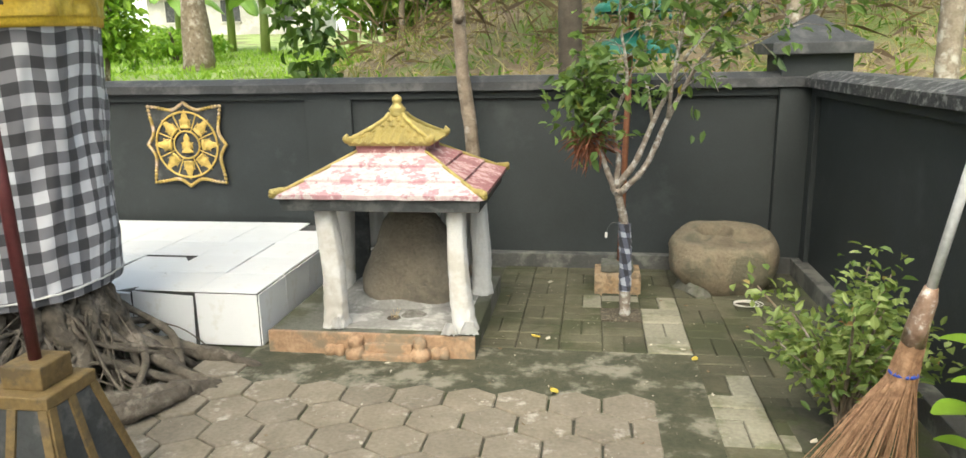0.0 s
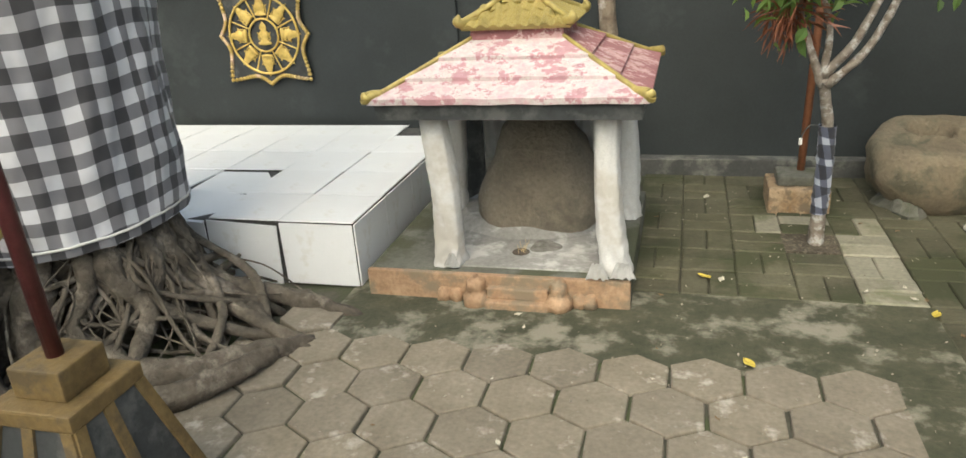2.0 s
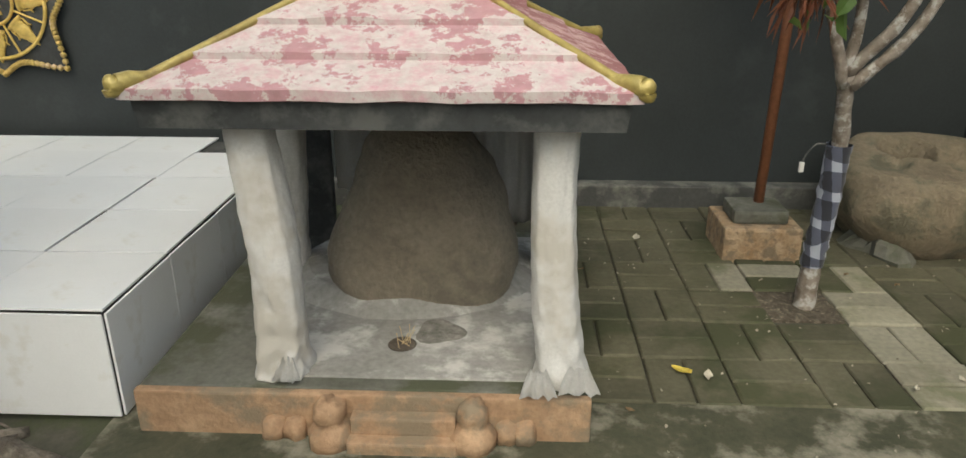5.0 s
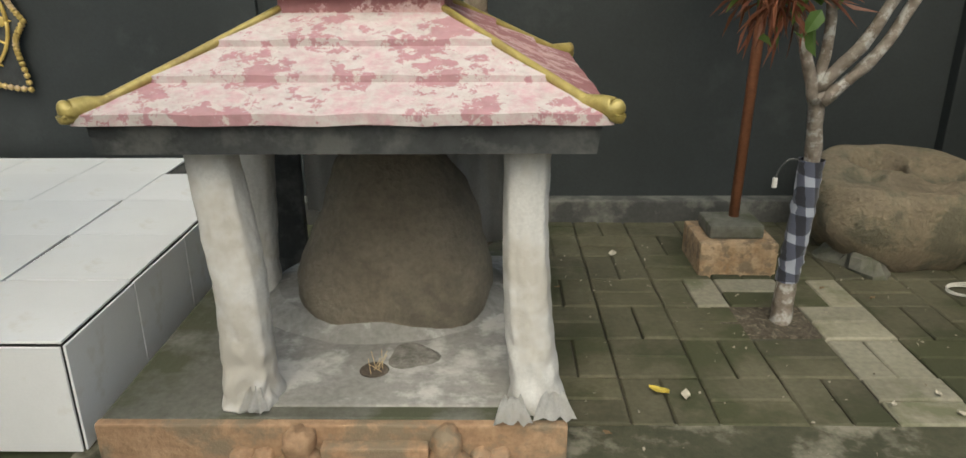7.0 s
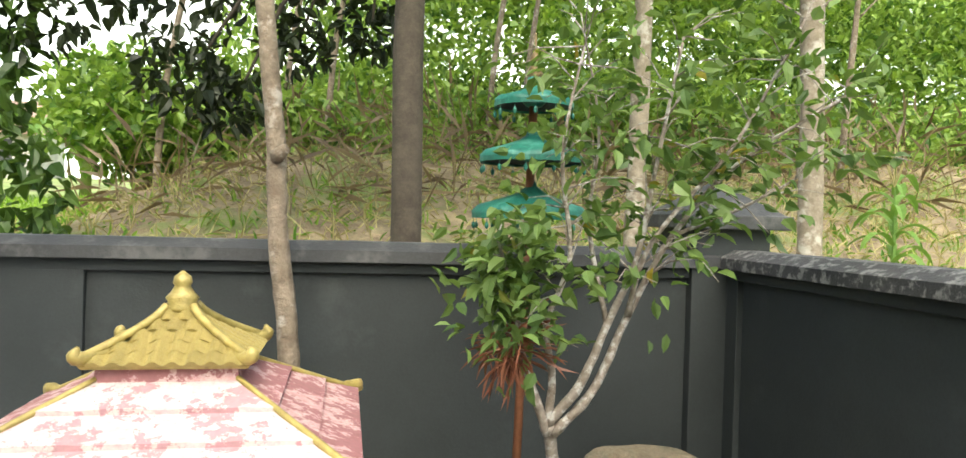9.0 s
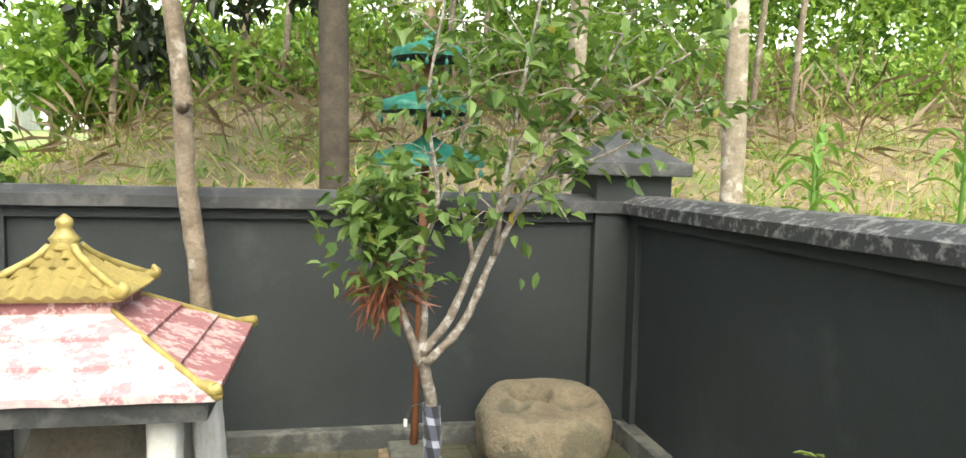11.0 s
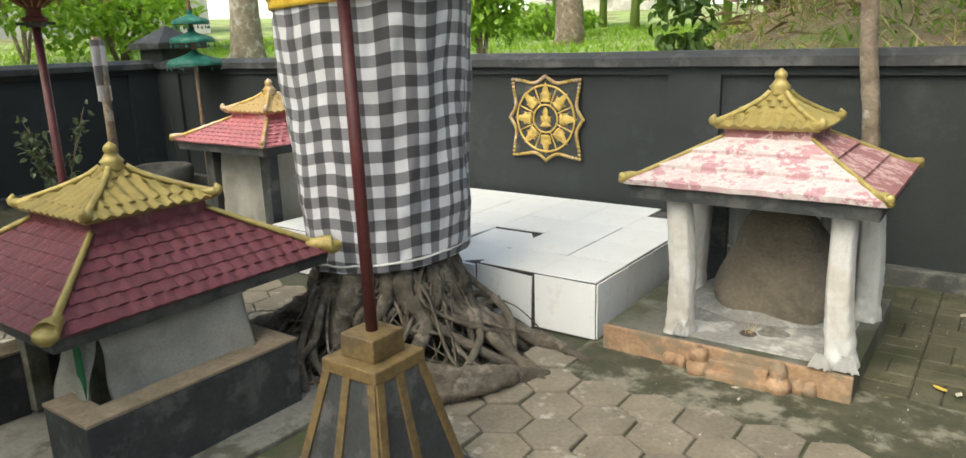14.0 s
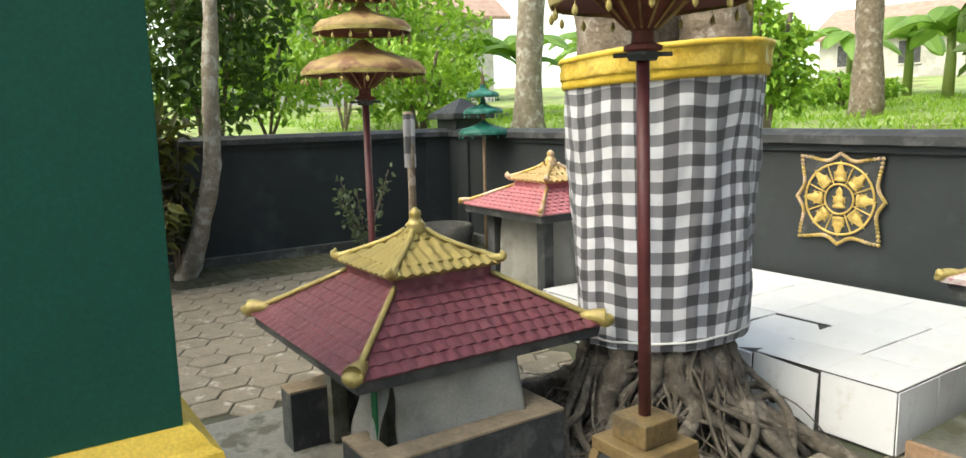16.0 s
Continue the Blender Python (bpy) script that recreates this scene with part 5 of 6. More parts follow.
for k in range(7):
    a = rnd.uniform(0, 6.28)
    top = Vector((0.16 * math.cos(a), 0.25 * math.sin(a), rnd.uniform(0.4, 0.85)))
    cp = curve_pts([(0, 0, -0.02), (top.x * 0.4, top.y * 0.4, top.z * 0.5), top], 6)
    part("stem", tube(cp, 0.004, 5), BARK, sw)
    ps += [cp[i] + Vector((rnd.gauss(0, 0.03), rnd.gauss(0, 0.03), rnd.gauss(0, 0.03))) for i in range(3, len(cp)) for _ in range(3)]
leaves("foliage", ps, 0.065, 0.035, leaf_mat("grey_green_leaf", (0.09, 0.12, 0.07), (0.20, 0.25, 0.14)), sw, 14)
wt = thing("wrapped_sapling", (-3.25, 4.40, 0), "thin cut trunk wrapped in a checked cloth band", "tree")
part("trunk", tube(curve_pts([(0.03, 0, -0.03), (0.0, 0, 0.6), (0.01, 0, 1.05), (-0.01, 0, 1.36)], 5), 0.024, 10, 0.2), BARK, wt, smooth=True)
wcl = part("cloth_band", wrap_mesh([(0.033, z) for z in np.linspace(1.03, 1.345, 14)], 16, 0.012, 3.0, 0.44), CHECK, wt, "checked cloth band", smooth=True)
wcl.location = (-0.002, 0, 0)


# ---------------------------------------------------------------- beyond the wall
rs = np.random.RandomState(77)


BANK = surface("dry_bank_soil", (0.18, 0.13, 0.08), (0.38, 0.31, 0.18), 4.5, 0.95, 1.0, stain=(0.17, 0.21, 0.06), amount=0.45, sscale=1.2, fine=25, depth=0.05)
bk = bmesh.new()
NX, NY = 80, 36
gv = [[bk.verts.new((-1.9 + 20 * i / NX, 7.0 + 6.2 * j / NY, terrain(-1.9 + 20 * i / NX, 7.0 + 6.2 * j / NY) + 0.05 + 0.09 * noise.noise(Vector((i * 0.45, j * 0.45, 3.0))))) for j in range(NY + 1)] for i in range(NX + 1)]
for i in range(NX):
    for j in range(NY):
        bk.faces.new((gv[i][j], gv[i + 1][j], gv[i + 1][j + 1], gv[i][j + 1]))
tagged(part("bank", bk, BANK, smooth=True), "dry bare earth bank behind the yard wall", "bank", kind="structure")


def scatter(n, x0, x1, y0, y1, zf):
    X, Y = rs.uniform(x0, x1, n), rs.uniform(y0, y1, n)
    return [(x, y, zf(x, y)) for x, y in zip(X, Y)]


def stuff(name, pts, L, W, mat, label, category, seed, droop=0.2, out=None):
    return tagged(leaves(name, pts, L, W, mat, None, seed, droop, out), label, category, kind="stuff")


# leaf greens lightened in colour to stand in for stronger light outside the yard
WOODLEAF = leaf_mat("light_raised_wood_leaf", (0.07, 0.16, 0.028), (0.31, 0.45, 0.09))
gp = scatter(24000, -2.2, 16, 7.2, 12.8, lambda x, y: terrain(x, y) - 0.02)
stuff("dry_grass", gp, 0.28, 0.011, STRAW, "matted dry straw and grass on the bank", "grass", 40, 0.1)
gp = scatter(9500, -2.5, 16, 7.2, 11.8, lambda x, y: terrain(x, y) + 0.02)
stuff("bank_weeds", gp, 0.14, 0.026, HEDGE, "scattered green weeds on the dry bank", "weeds", 41, -0.4)


def mound(n, cx, cy, cz, rx, ry, rz, p=0.33):
    d = rs.normal(size=(n, 3))
    d /= np.linalg.norm(d, axis=1)[:, None]
    r = rs.uniform(0.72, 1.0, n)[:, None]
    lump = np.array([1 + 0.28 * noise.noise(Vector(v) * 2.3 + Vector((cx, cy, cz))) for v in d])[:, None]
    return np.array([cx, cy, cz]) + d * r * lump * np.array([rx, ry, rz])


brush = scatter(3200, -2.0, 16, 9.6, 13.4, lambda x, y: terrain(x, y) + 0.1)
stuff("dry_brush", brush, 0.75, 0.012, leaf_mat("brown_brush", (0.16, 0.11, 0.07), (0.33, 0.25, 0.16)), "tangled brown brushwood on the bank", "brushwood", 45, -0.3)
low = scatter(9000, -1.8, 16, 11.4, 13.4, lambda x, y: terrain(x, y) + 0.35 * rs.rand())
stuff("bank_creepers", low, 0.12, 0.07, WOODLEAF, "bright creepers spilling down the bank", "creepers", 46, 0.4)
vines = np.concatenate([mound(2600, x, 13.0 + 0.8 * math.sin(x * 1.3), 2.35 + 0.35 * math.sin(x * 2.1), 1.5, 1.0, 0.75) for x in np.arange(-1.6, 15, 1.15)])
stuff("bank_vines", vines, 0.125, 0.075, WOODLEAF, "lush green creepers along the top of the bank", "creepers", 42, 0.5)
back = np.concatenate([mound(2300, x, 15.5 + rs.uniform(-0.8, 0.8), 4.3 + rs.uniform(-0.5, 0.9), 1.7, 1.3, 1.7) for x in np.arange(-0.2, 18, 1.5)])
stuff("thicket", back, 0.17, 0.085, WOODLEAF, "bright green thicket behind the bank", "thicket", 43, 0.4)
back = np.concatenate([mound(2200, x, 18.5 + rs.uniform(-1, 1), 7.3 + rs.uniform(-0.8, 1.0), 2.3, 1.5, 2.3) for x in np.arange(1.5, 22, 2.0)])
stuff("woods", back, 0.24, 0.12, WOODLEAF, "tall green woods above the bank", "woods", 44, 0.4)


def forest_tree(x, y, r, h, bark, crown=None, bend=0.0, label="tall tree trunk rising beyond the yard wall", z0=None):
    z0 = terrain(x, y) if z0 is None else z0
    root = thing("tree", (x, y, z0), label, "tree", "trees beyond the wall")
    cp = curve_pts([(0, 0, -0.1), (bend * 0.3, 0, h * 0.3), (bend, 0.1, h * 0.65), (bend * 1.4, 0.2, h)], 7)
    part("trunk", tube(cp, [r * (1.1 - 0.35 * k / len(cp) + 0.5 * math.exp(-1.2 * k)) for k in range(len(cp))], 14, 0.2, seed=x), bark, root, smooth=True)
    for k in range(4):
        a = 1.7 * k + x
        c = cp[int(len(cp) * (0.55 + 0.1 * k))]
        e = c + Vector((math.cos(a) * h * 0.22, math.sin(a) * h * 0.16, h * 0.12))
        part("limb", tube(curve_pts([c, (c + e) / 2 + Vector((0, 0, 0.15)), e], 5), [r * 0.4 * (1 - 0.07 * j) for j in range(11)], 8), bark, root, smooth=True)
    if crown:
        mat, cz, size, n, leaf = crown
        leaves("crown", mound(n, 0, 0, cz, size, size * 0.8, size * 0.7), leaf, leaf * 0.5, mat, root, int(abs(x) * 10), 0.5)
    return root


# darker copy of the bark, with the trunks' shade put into its colour
SHADEBARK = surface("bark_with_painted_shade", (0.045, 0.036, 0.027), (0.09, 0.074, 0.055), 10, 0.95, 0.8)
forest_tree(0.68, 7.5, 0.088, 6.0, SHADEBARK, (DEEP, 6.0, 2.4, 2600, 0.2), 0.0, "trunk just behind the wall, its bark coloured dark for shade")
forest_tree(2.47, 8.6, 0.068, 7.0, PALEBARK, (DEEP, 6.2, 2.0, 1800, 0.2), 0.1, "pale spotted trunk standing on the bank")
forest_tree(3.3, 7.66, 0.074, 7.0, PALEBARK, (BRIGHT, 6.2, 1.8, 1600, 0.2), -0.1, "pale spotted trunk standing on the bank")
forest_tree(-5.6, 13.7, 0.19, 9.0, BARK, (DEEP, 8.2, 1.8, 1500, 0.2), -0.15, "grey-brown trunk standing on the lawn")
forest_tree(-8.6, 9.4, 0.20, 7.0, PALEBARK, (DEEP, 6.6, 1.8, 1500, 0.22), 0.5, "pale bending trunk beyond the wall")
for x, y in ((2.0, 12.2), (2.5, 12.5), (5.4, 11.0), (5.7, 10.7), (0.1, 12.0), (-0.4, 12.3), (-1.6, 11.5)):
    forest_tree(x, y, 0.035, 3.6, BARK, None, 0.25, "thin bare sapling stem on the bank")

# dark overhanging crown: its shade is put into the leaf colour
dk = thing("dark_tree", (-1.6, 8.9, -0.05), "tree hanging its branches over the wall, crown coloured as in shade", "tree", "trees beyond the wall")
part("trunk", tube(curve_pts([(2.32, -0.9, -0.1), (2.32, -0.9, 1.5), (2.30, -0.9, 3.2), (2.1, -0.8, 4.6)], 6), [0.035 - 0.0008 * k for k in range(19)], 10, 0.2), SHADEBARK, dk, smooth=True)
dp = []
for k, (x, z, s) in enumerate(((0.1, 3.2, 0.5), (0.7, 3.0, 0.45), (1.1, 2.75, 0.42), (1.5, 3.05, 0.45), (1.2, 2.25, 0.30), (1.5, 2.1, 0.25), (0.3, 2.6, 0.35), (2.1, 3.1, 0.4), (2.4, 2.7, 0.25), (0.8, 3.7, 0.6), (1.7, 3.8, 0.6), (-0.3, 3.6, 0.5), (1.9, 2.5, 0.25))):
    x -= 0.3
    dp.append(mound(125, x, -0.35 + 0.2 * math.sin(k), z, s, s * 0.7, s * 0.8))
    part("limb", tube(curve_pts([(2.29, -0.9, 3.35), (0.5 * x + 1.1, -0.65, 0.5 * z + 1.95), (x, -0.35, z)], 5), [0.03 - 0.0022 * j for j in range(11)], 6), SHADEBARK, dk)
leaves("crown", np.concatenate(dp), 0.115, 0.055, DARKLEAF, dk, 50, 0.8, None, "drooping leaves with shade put into their colour")
vp = np.concatenate([mound(60, -0.15 + 0.12 * math.sin(k), -0.4, 0.9 + 0.28 * k, 0.26, 0.2, 0.22) for k in range(8)])
leaves("vine", vp, 0.13, 0.075, DEEP, dk, 51, 0.8, None, "trailing green vine")


# lawn side: bananas, shrubs, houses
BANANA = leaf_mat("banana_leaf", (0.12, 0.26, 0.05), (0.26, 0.42, 0.10))


def banana(x, y, h, seed):
    r = random.Random(seed)
    root = thing("banana_plant", (x, y, terrain(x, y)), "banana plant with broad arching leaves", "banana plant", "banana plants")
    part("stem", tube([(0, 0, -0.05), (0.02, 0, h * 0.3), (0.0, 0, h * 0.55)], [0.12, 0.10, 0.07], 10), BUSHLEAF, root, smooth=True)
    for k in range(8):
        a, L = 0.8 * k + r.uniform(-0.3, 0.3), h * r.uniform(0.55, 0.75)
        up = r.uniform(0.35, 1.2)
        g = []
        for i in range(11):
            u = i / 10
            c = Vector((math.cos(a) * L * u * 0.8, math.sin(a) * L * u * 0.8, h * 0.5 + L * (up * u - (0.55 + 0.4 * up) * u * u)))
            w = 0.17 * L * (math.sin(math.pi * min(0.06 + u * 0.94, 1)) ** 0.6)
            sd = Vector((-math.sin(a), math.cos(a), 0))
            j = 0.03 * r.uniform(-1, 1)
            g.append([c - sd * w + Vector((0, 0, -0.35 * w + j)), c - sd * w * 0.5, c, c + sd * w * 0.5, c + sd * w + Vector((0, 0, -0.35 * w - j))])
        part("leaf", rings(g, closed=False), BANANA, root)


for k, (x, y, h) in enumerate(((-6.6, 18.5, 2.6), (-8.4, 20.5, 2.8), (-5.0, 20.0, 2.6), (-10.0, 17.0, 2.6), (-13.0, 15.0, 2.8), (-12.8, 12.5, 2.6), (-14.5, 12.0, 2.8), (-13.5, 10.0, 2.4), (-4.2, 22.0, 2.8), (-10.4, 21.5, 2.8))):
    banana(x, y, h, k)


def shrub(x, y, h, r, mat, n, leaf, label):
    root = thing("shrub", (x, y, terrain(x, y)), label, "shrub", "shrubs on the lawn")
    for k in range(5):
        a = 1.25 * k
        part("stem", tube(curve_pts([(0, 0, -0.05), (0.25 * r * math.cos(a), 0.25 * r * math.sin(a), h * 0.4), (0.6 * r * math.cos(a), 0.6 * r * math.sin(a), h * 0.8)], 4), 0.025, 6), BARK, root)
    P = np.concatenate([mound(n // 6, 0.55 * r * math.cos(1.05 * k), 0.55 * r * math.sin(1.05 * k), h * (0.45 + 0.1 * (k % 4)), r * 0.55, r * 0.55, h * 0.26) for k in range(6)])
    leaves("foliage", P, leaf, leaf * 0.55, mat, root, int(abs(x * 7 + y)), 0.3)


shrub(-4.28, 9.3, 1.75, 0.42, BRIGHT, 1700, 0.11, "light green shrub on the lawn")
shrub(-2.0, 12.5, 1.8, 0.8, HEDGE, 1600, 0.13, "tall green shrub on the lawn")
shrub(-7.0, 15.5, 0.7, 0.9, BRIGHT, 1400, 0.13, "low bright shrub on the lawn")
shrub(-8.8, 7.6, 1.5, 0.9, BRIGHT, 1800, 0.12, "bright shrub beyond the west wall")
shrub(-9.5, 5.6, 1.6, 1.2, BRIGHT, 2200, 0.12, "bright shrub beyond the west wall")
shrub(-9.0, 3.0, 1.7, 1.2, BRIGHT, 2200, 0.12, "bright shrub beyond the west wall")
shrub(-7.6, 4.35, 4.2, 0.85, DEEP, 4200, 0.12, "dense dark green tree beyond the west wall")
shrub(-11.5, 7.6, 3.6, 1.4, HEDGE, 2600, 0.15, "tall green shrub beyond the west wall")
shrub(-13.5, 10.0, 3.2, 1.6, BRIGHT, 2600, 0.16, "tall green shrub beyond the west wall")
gp = scatter(16000, -16, -1.5, 7.2, 20, terrain)
stuff("lawn_grass", gp, 0.13, 0.02, BRIGHT, "short bright lawn grass beyond the wall", "grass", 60, -0.9)

for k, (x, y) in enumerate(((3.85, 7.6), (4.5, 7.05), (4.1, 7.9), (4.9, 6.5), (-0.75, 7.2))):
    h = 0.75 if k < 4 else 0.5
    cn = thing("maize_plant", (x, y, terrain(x, y)), "young maize plant with arching strap leaves", "maize", "maize beyond the wall")
    r = random.Random(k)
    part("stalk", tube([(0, 0, -0.05), (0.01, 0, h * 0.7), (0.0, 0, h * 1.25)], [0.018, 0.014, 0.004], 6), BANANA, cn)
    for j in range(9):
        a, L, z = 2.4 * j, h * r.uniform(0.4, 0.6), h * (0.35 + 0.085 * j)
        g = []
        for i in range(8):
            u = i / 7
            c = Vector((math.cos(a) * L * u * 0.75, math.sin(a) * L * u * 0.75, z + L * (0.9 * u - 1.0 * u * u)))
            w = 0.045 * (1 - u) ** 0.5 * (0.5 + u)
            sd = Vector((-math.sin(a), math.cos(a), 0))
            g.append([c - sd * w + Vector((0, 0, w * 0.5)), c, c + sd * w + Vector((0, 0, w * 0.5))])
        part("leaf", rings(g, closed=False), BANANA, cn)
    for j in range(6 if k < 4 else 0):
        a = j * 1.05
        part("tassel", tube([(0, 0, h * 1.2), (0.05 * math.cos(a), 0.05 * math.sin(a), h * 1.4)], 0.004, 4), STRAW, cn)

PLASTER = surface("old_pale_plaster", (0.52, 0.50, 0.46), (0.66, 0.64, 0.60), 1.2, 0.9, 0.2, stain=(0.38, 0.37, 0.34), amount=0.4, sscale=0.8)
CLAY = surface("far_clay_tiles", (0.34, 0.22, 0.17), (0.46, 0.33, 0.27), 3, 0.9, 0.4)


def house(x, y, rz, w, d, h, label):
    root = thing("house", (x, y, terrain(x, y) - 0.3), label, "house", "houses beyond the lawn", rz)
    part("wall", box(-w / 2, w / 2, -d / 2, d / 2, -0.1, h, 0.01), PLASTER, root)
    rf = bmesh.new()
    e = 0.5
    for sy in (-1, 1):
        rings([[(-w / 2 - e, sy * (d / 2 + e), h - 0.15), (-w / 2 - e, 0, h + d * 0.28), (-w / 2 - e, 0, h + d * 0.28 + 0.12), (-w / 2 - e, sy * (d / 2 + e), h - 0.03)],
               [(w / 2 + e, sy * (d / 2 + e), h - 0.15), (w / 2 + e, 0, h + d * 0.28), (w / 2 + e, 0, h + d * 0.28 + 0.12), (w / 2 + e, sy * (d / 2 + e), h - 0.03)]], bm=rf)
    bmesh.ops.recalc_face_normals(rf, faces=rf.faces[:])
    part("roof", rf, CLAY, root, "faded clay tile roof")
    for k in range(3):
        wx = -w / 2 + w * (k + 0.5) / 3
        wi = part("window", box(wx - 0.5, wx + 0.5, -d / 2 - 0.03, -d / 2 + 0.02, 0.9, 2.0, 0.01), FASCIA, root, "dark window")
        part("sill", box(wx - 0.58, wx + 0.58, -d / 2 - 0.09, -d / 2 - 0.031, 0.82, 0.9, 0.01), PLASTER, wi)


house(-19.0, 44.0, 8, 9, 6, 2.4, "low plastered house with clay roof past the lawn")
house(-26.0, 14.0, 75, 10, 6, 3.2, "pale plastered house beyond the west wall")

# ---------------------------------------------------------------- platform tiles
tile_top = mesh_of("tile", box(-T / 2 + 0.0022, T / 2 - 0.0022, -T / 2 + 0.0022, T / 2 - 0.0022, -0.006, 0.0, 0.0012), TILE)
rnd = random.Random(17)
for i in range(7):
    for j in range(5):
        x, y = PX - T * (i + 0.5), PY + T * (j + 0.5)
        if i == 6:
            x += 0.03
        if j == 4:
            if i == 0:
                continue
            m = pose(x, PY + 4 * T + 0.12, PZ - 0.004, 0, 0, 0) @ Matrix.Diagonal((1, 0.74, 1, 1))
        else:
            tilt = (rnd.gauss(0, 0.25), rnd.gauss(0, 0.25), rnd.gauss(0, 0.25))
            dz = 0.0
            dx = rnd.gauss(0, 0.001)
            if (i, j) in ((2, 0), (2, 1), (3, 0), (3, 1)):
                tilt, dz, dx = (rnd.uniform(-3, 3), rnd.uniform(-3.5, 2.5), rnd.uniform(-5, 5)), rnd.uniform(-0.016, 0.008), -0.014
            if (i, j) in ((1, 2), (1, 1)):
                dx, tilt = -0.006, (0.3, 0.4, 0.4)
            m = pose(x + dx, y, PZ + dz, *tilt)
        piece("tile", tile_top, plat, m)
face_tile = mesh_of("tile", box(-T / 2 + 0.002, T / 2 - 0.002, -0.006, 0.0, -0.252, 0.0, 0.0012), TILE)
for i in range(7):
    lean = (0, 0, 0)
    gap = 0.0
    if i == 1:
        lean, gap = (1.6, 3.2, 0.6), 0.010
    if i == 2:
        lean, gap = (2.2, 1.5, 0), 0.02
    piece("tile", face_tile, plat, pose(PX - T * (i + 0.5) - gap + (0.03 if i == 6 else 0), PY, PZ - 0.009 - (0.006 if i in (1, 2) else 0), *lean))
for j in range(5):
    m = pose(PX, PY + T * (j + 0.5), PZ - 0.009, 0, 0.5 if j == 1 else 0, 90)
    if j == 4:
        m = pose(PX, PY + 4 * T + 0.11, PZ - 0.009, 0, 0, 90) @ Matrix.Diagonal((0.7, 1, 1, 1))
    piece("tile", face_tile, plat, m)
for j in range(4):
    piece("tile", face_tile, plat, pose(PLEFT + 0.006, PY + T * (j + 0.5), PZ - 0.009, 0, 0, -90))

# ---------------------------------------------------------------- paving
MOSS = surface("mossy_cement_strip", (0.042, 0.045, 0.025), (0.088, 0.085, 0.052), 9, 0.8, 0.8, stain=(0.215, 0.20, 0.155), amount=0.38, sscale=4.5, world_space=True)
HEX = surface("hexagonal_paver", (0.185, 0.158, 0.118), (0.255, 0.222, 0.172), 7, 0.85, 0.5, stain=(0.38, 0.35, 0.30), amount=0.16, sscale=9, vary=0.3, world_space=True, depth=0.006)
BRICK = surface("mossy_brick_paver", (0.072, 0.069, 0.040), (0.135, 0.125, 0.08), 5, 0.85, 0.6, stain=(0.052, 0.056, 0.026), amount=0.52, sscale=2.4, vary=0.5, world_space=True, depth=0.008)
BRICKPALE = surface("pale_brick_paver", (0.24, 0.225, 0.165), (0.34, 0.32, 0.25), 5, 0.85, 0.5, stain=(0.15, 0.15, 0.09), amount=0.35, sscale=3.4, vary=0.35, world_space=True, depth=0.008)
strip = thing("cement_strip", (0, 0, 0), "damp mossy cement strip with worn pale patches", "pavement", kind="structure")
part("front_strip", box(-0.70, 1.42, 4.66, 5.16, -0.05, -0.005, 0.002), MOSS, strip)
part("side_strip", box(1.10, 1.40, 1.6, 4.66, -0.05, -0.005, 0.002), MOSS, strip)
HP, HW = 0.1745, 0.2065
hexroot = thing("hexagon_paving", (0, 0, 0), "dusty hexagonal concrete pavers with dark joints", "pavement", kind="structure")


def hex_mesh(seed):
    r = random.Random(seed)
    R = HW / math.sqrt(3) - 0.0055
    loops = []
    for k, z in ((1.0, -0.04), (1.0, -0.008), (0.985, -0.002), (0.95, 0.0)):
        lp = []
        for i in range(6):
            rr = R * k * (1 + random.Random(seed * 10 + i).uniform(-0.02, 0.02))
            a = math.pi / 6 + math.pi / 3 * i
            lp.append((rr * math.cos(a), rr * math.sin(a), z))
        loops.append(lp)
    return mesh_of("hex_paver", rings(loops), HEX)


hexes = [hex_mesh(k) for k in range(5)]
rnd = random.Random(23)
far_hex = bmesh.new()
near = 0
for j in range(-22, 9):
    y = 4.44 + HP * j
    for i in range(-32, 8):
        x = 0.08 + HW * (i + (0.5 if j % 2 else 0.0))
        if x > 1.06 or y < 0.8 or x < -5.55:
            continue
        if x > -0.72 and y > 4.68:
            continue
        if x > -2.8 and y > 4.93 or y > 6.3:
            continue
        if -2.62 < x < -1.1 and 2.68 < y < 4.22:
            continue
        if x < -2.8 and x > -3.55 and 5.06 < y < 5.8:
            continue
        sink = rnd.uniform(-0.004, 0.002)
        if math.hypot(x + 1.49, y - 4.64) < 0.62:
            continue
        m = pose(x, y, sink, rnd.gauss(0, 0.4), rnd.gauss(0, 0.4), rnd.gauss(0, 0.8))
        if math.hypot(x + 0.83, y - 4.83) < 0.18:
            m = pose(x, y, 0.012, rnd.uniform(-4, 4), rnd.uniform(-5, 5), rnd.uniform(-9, 9))
        if x > -2.3 and y > 2.55 and near < 300:
            piece("hex_paver", hexes[rnd.randrange(5)], hexroot, m)
            near += 1
        else:
            b = bmesh.new()
            b.from_mesh(hexes[rnd.randrange(5)])
            b.transform(m)
            join(far_hex, b)
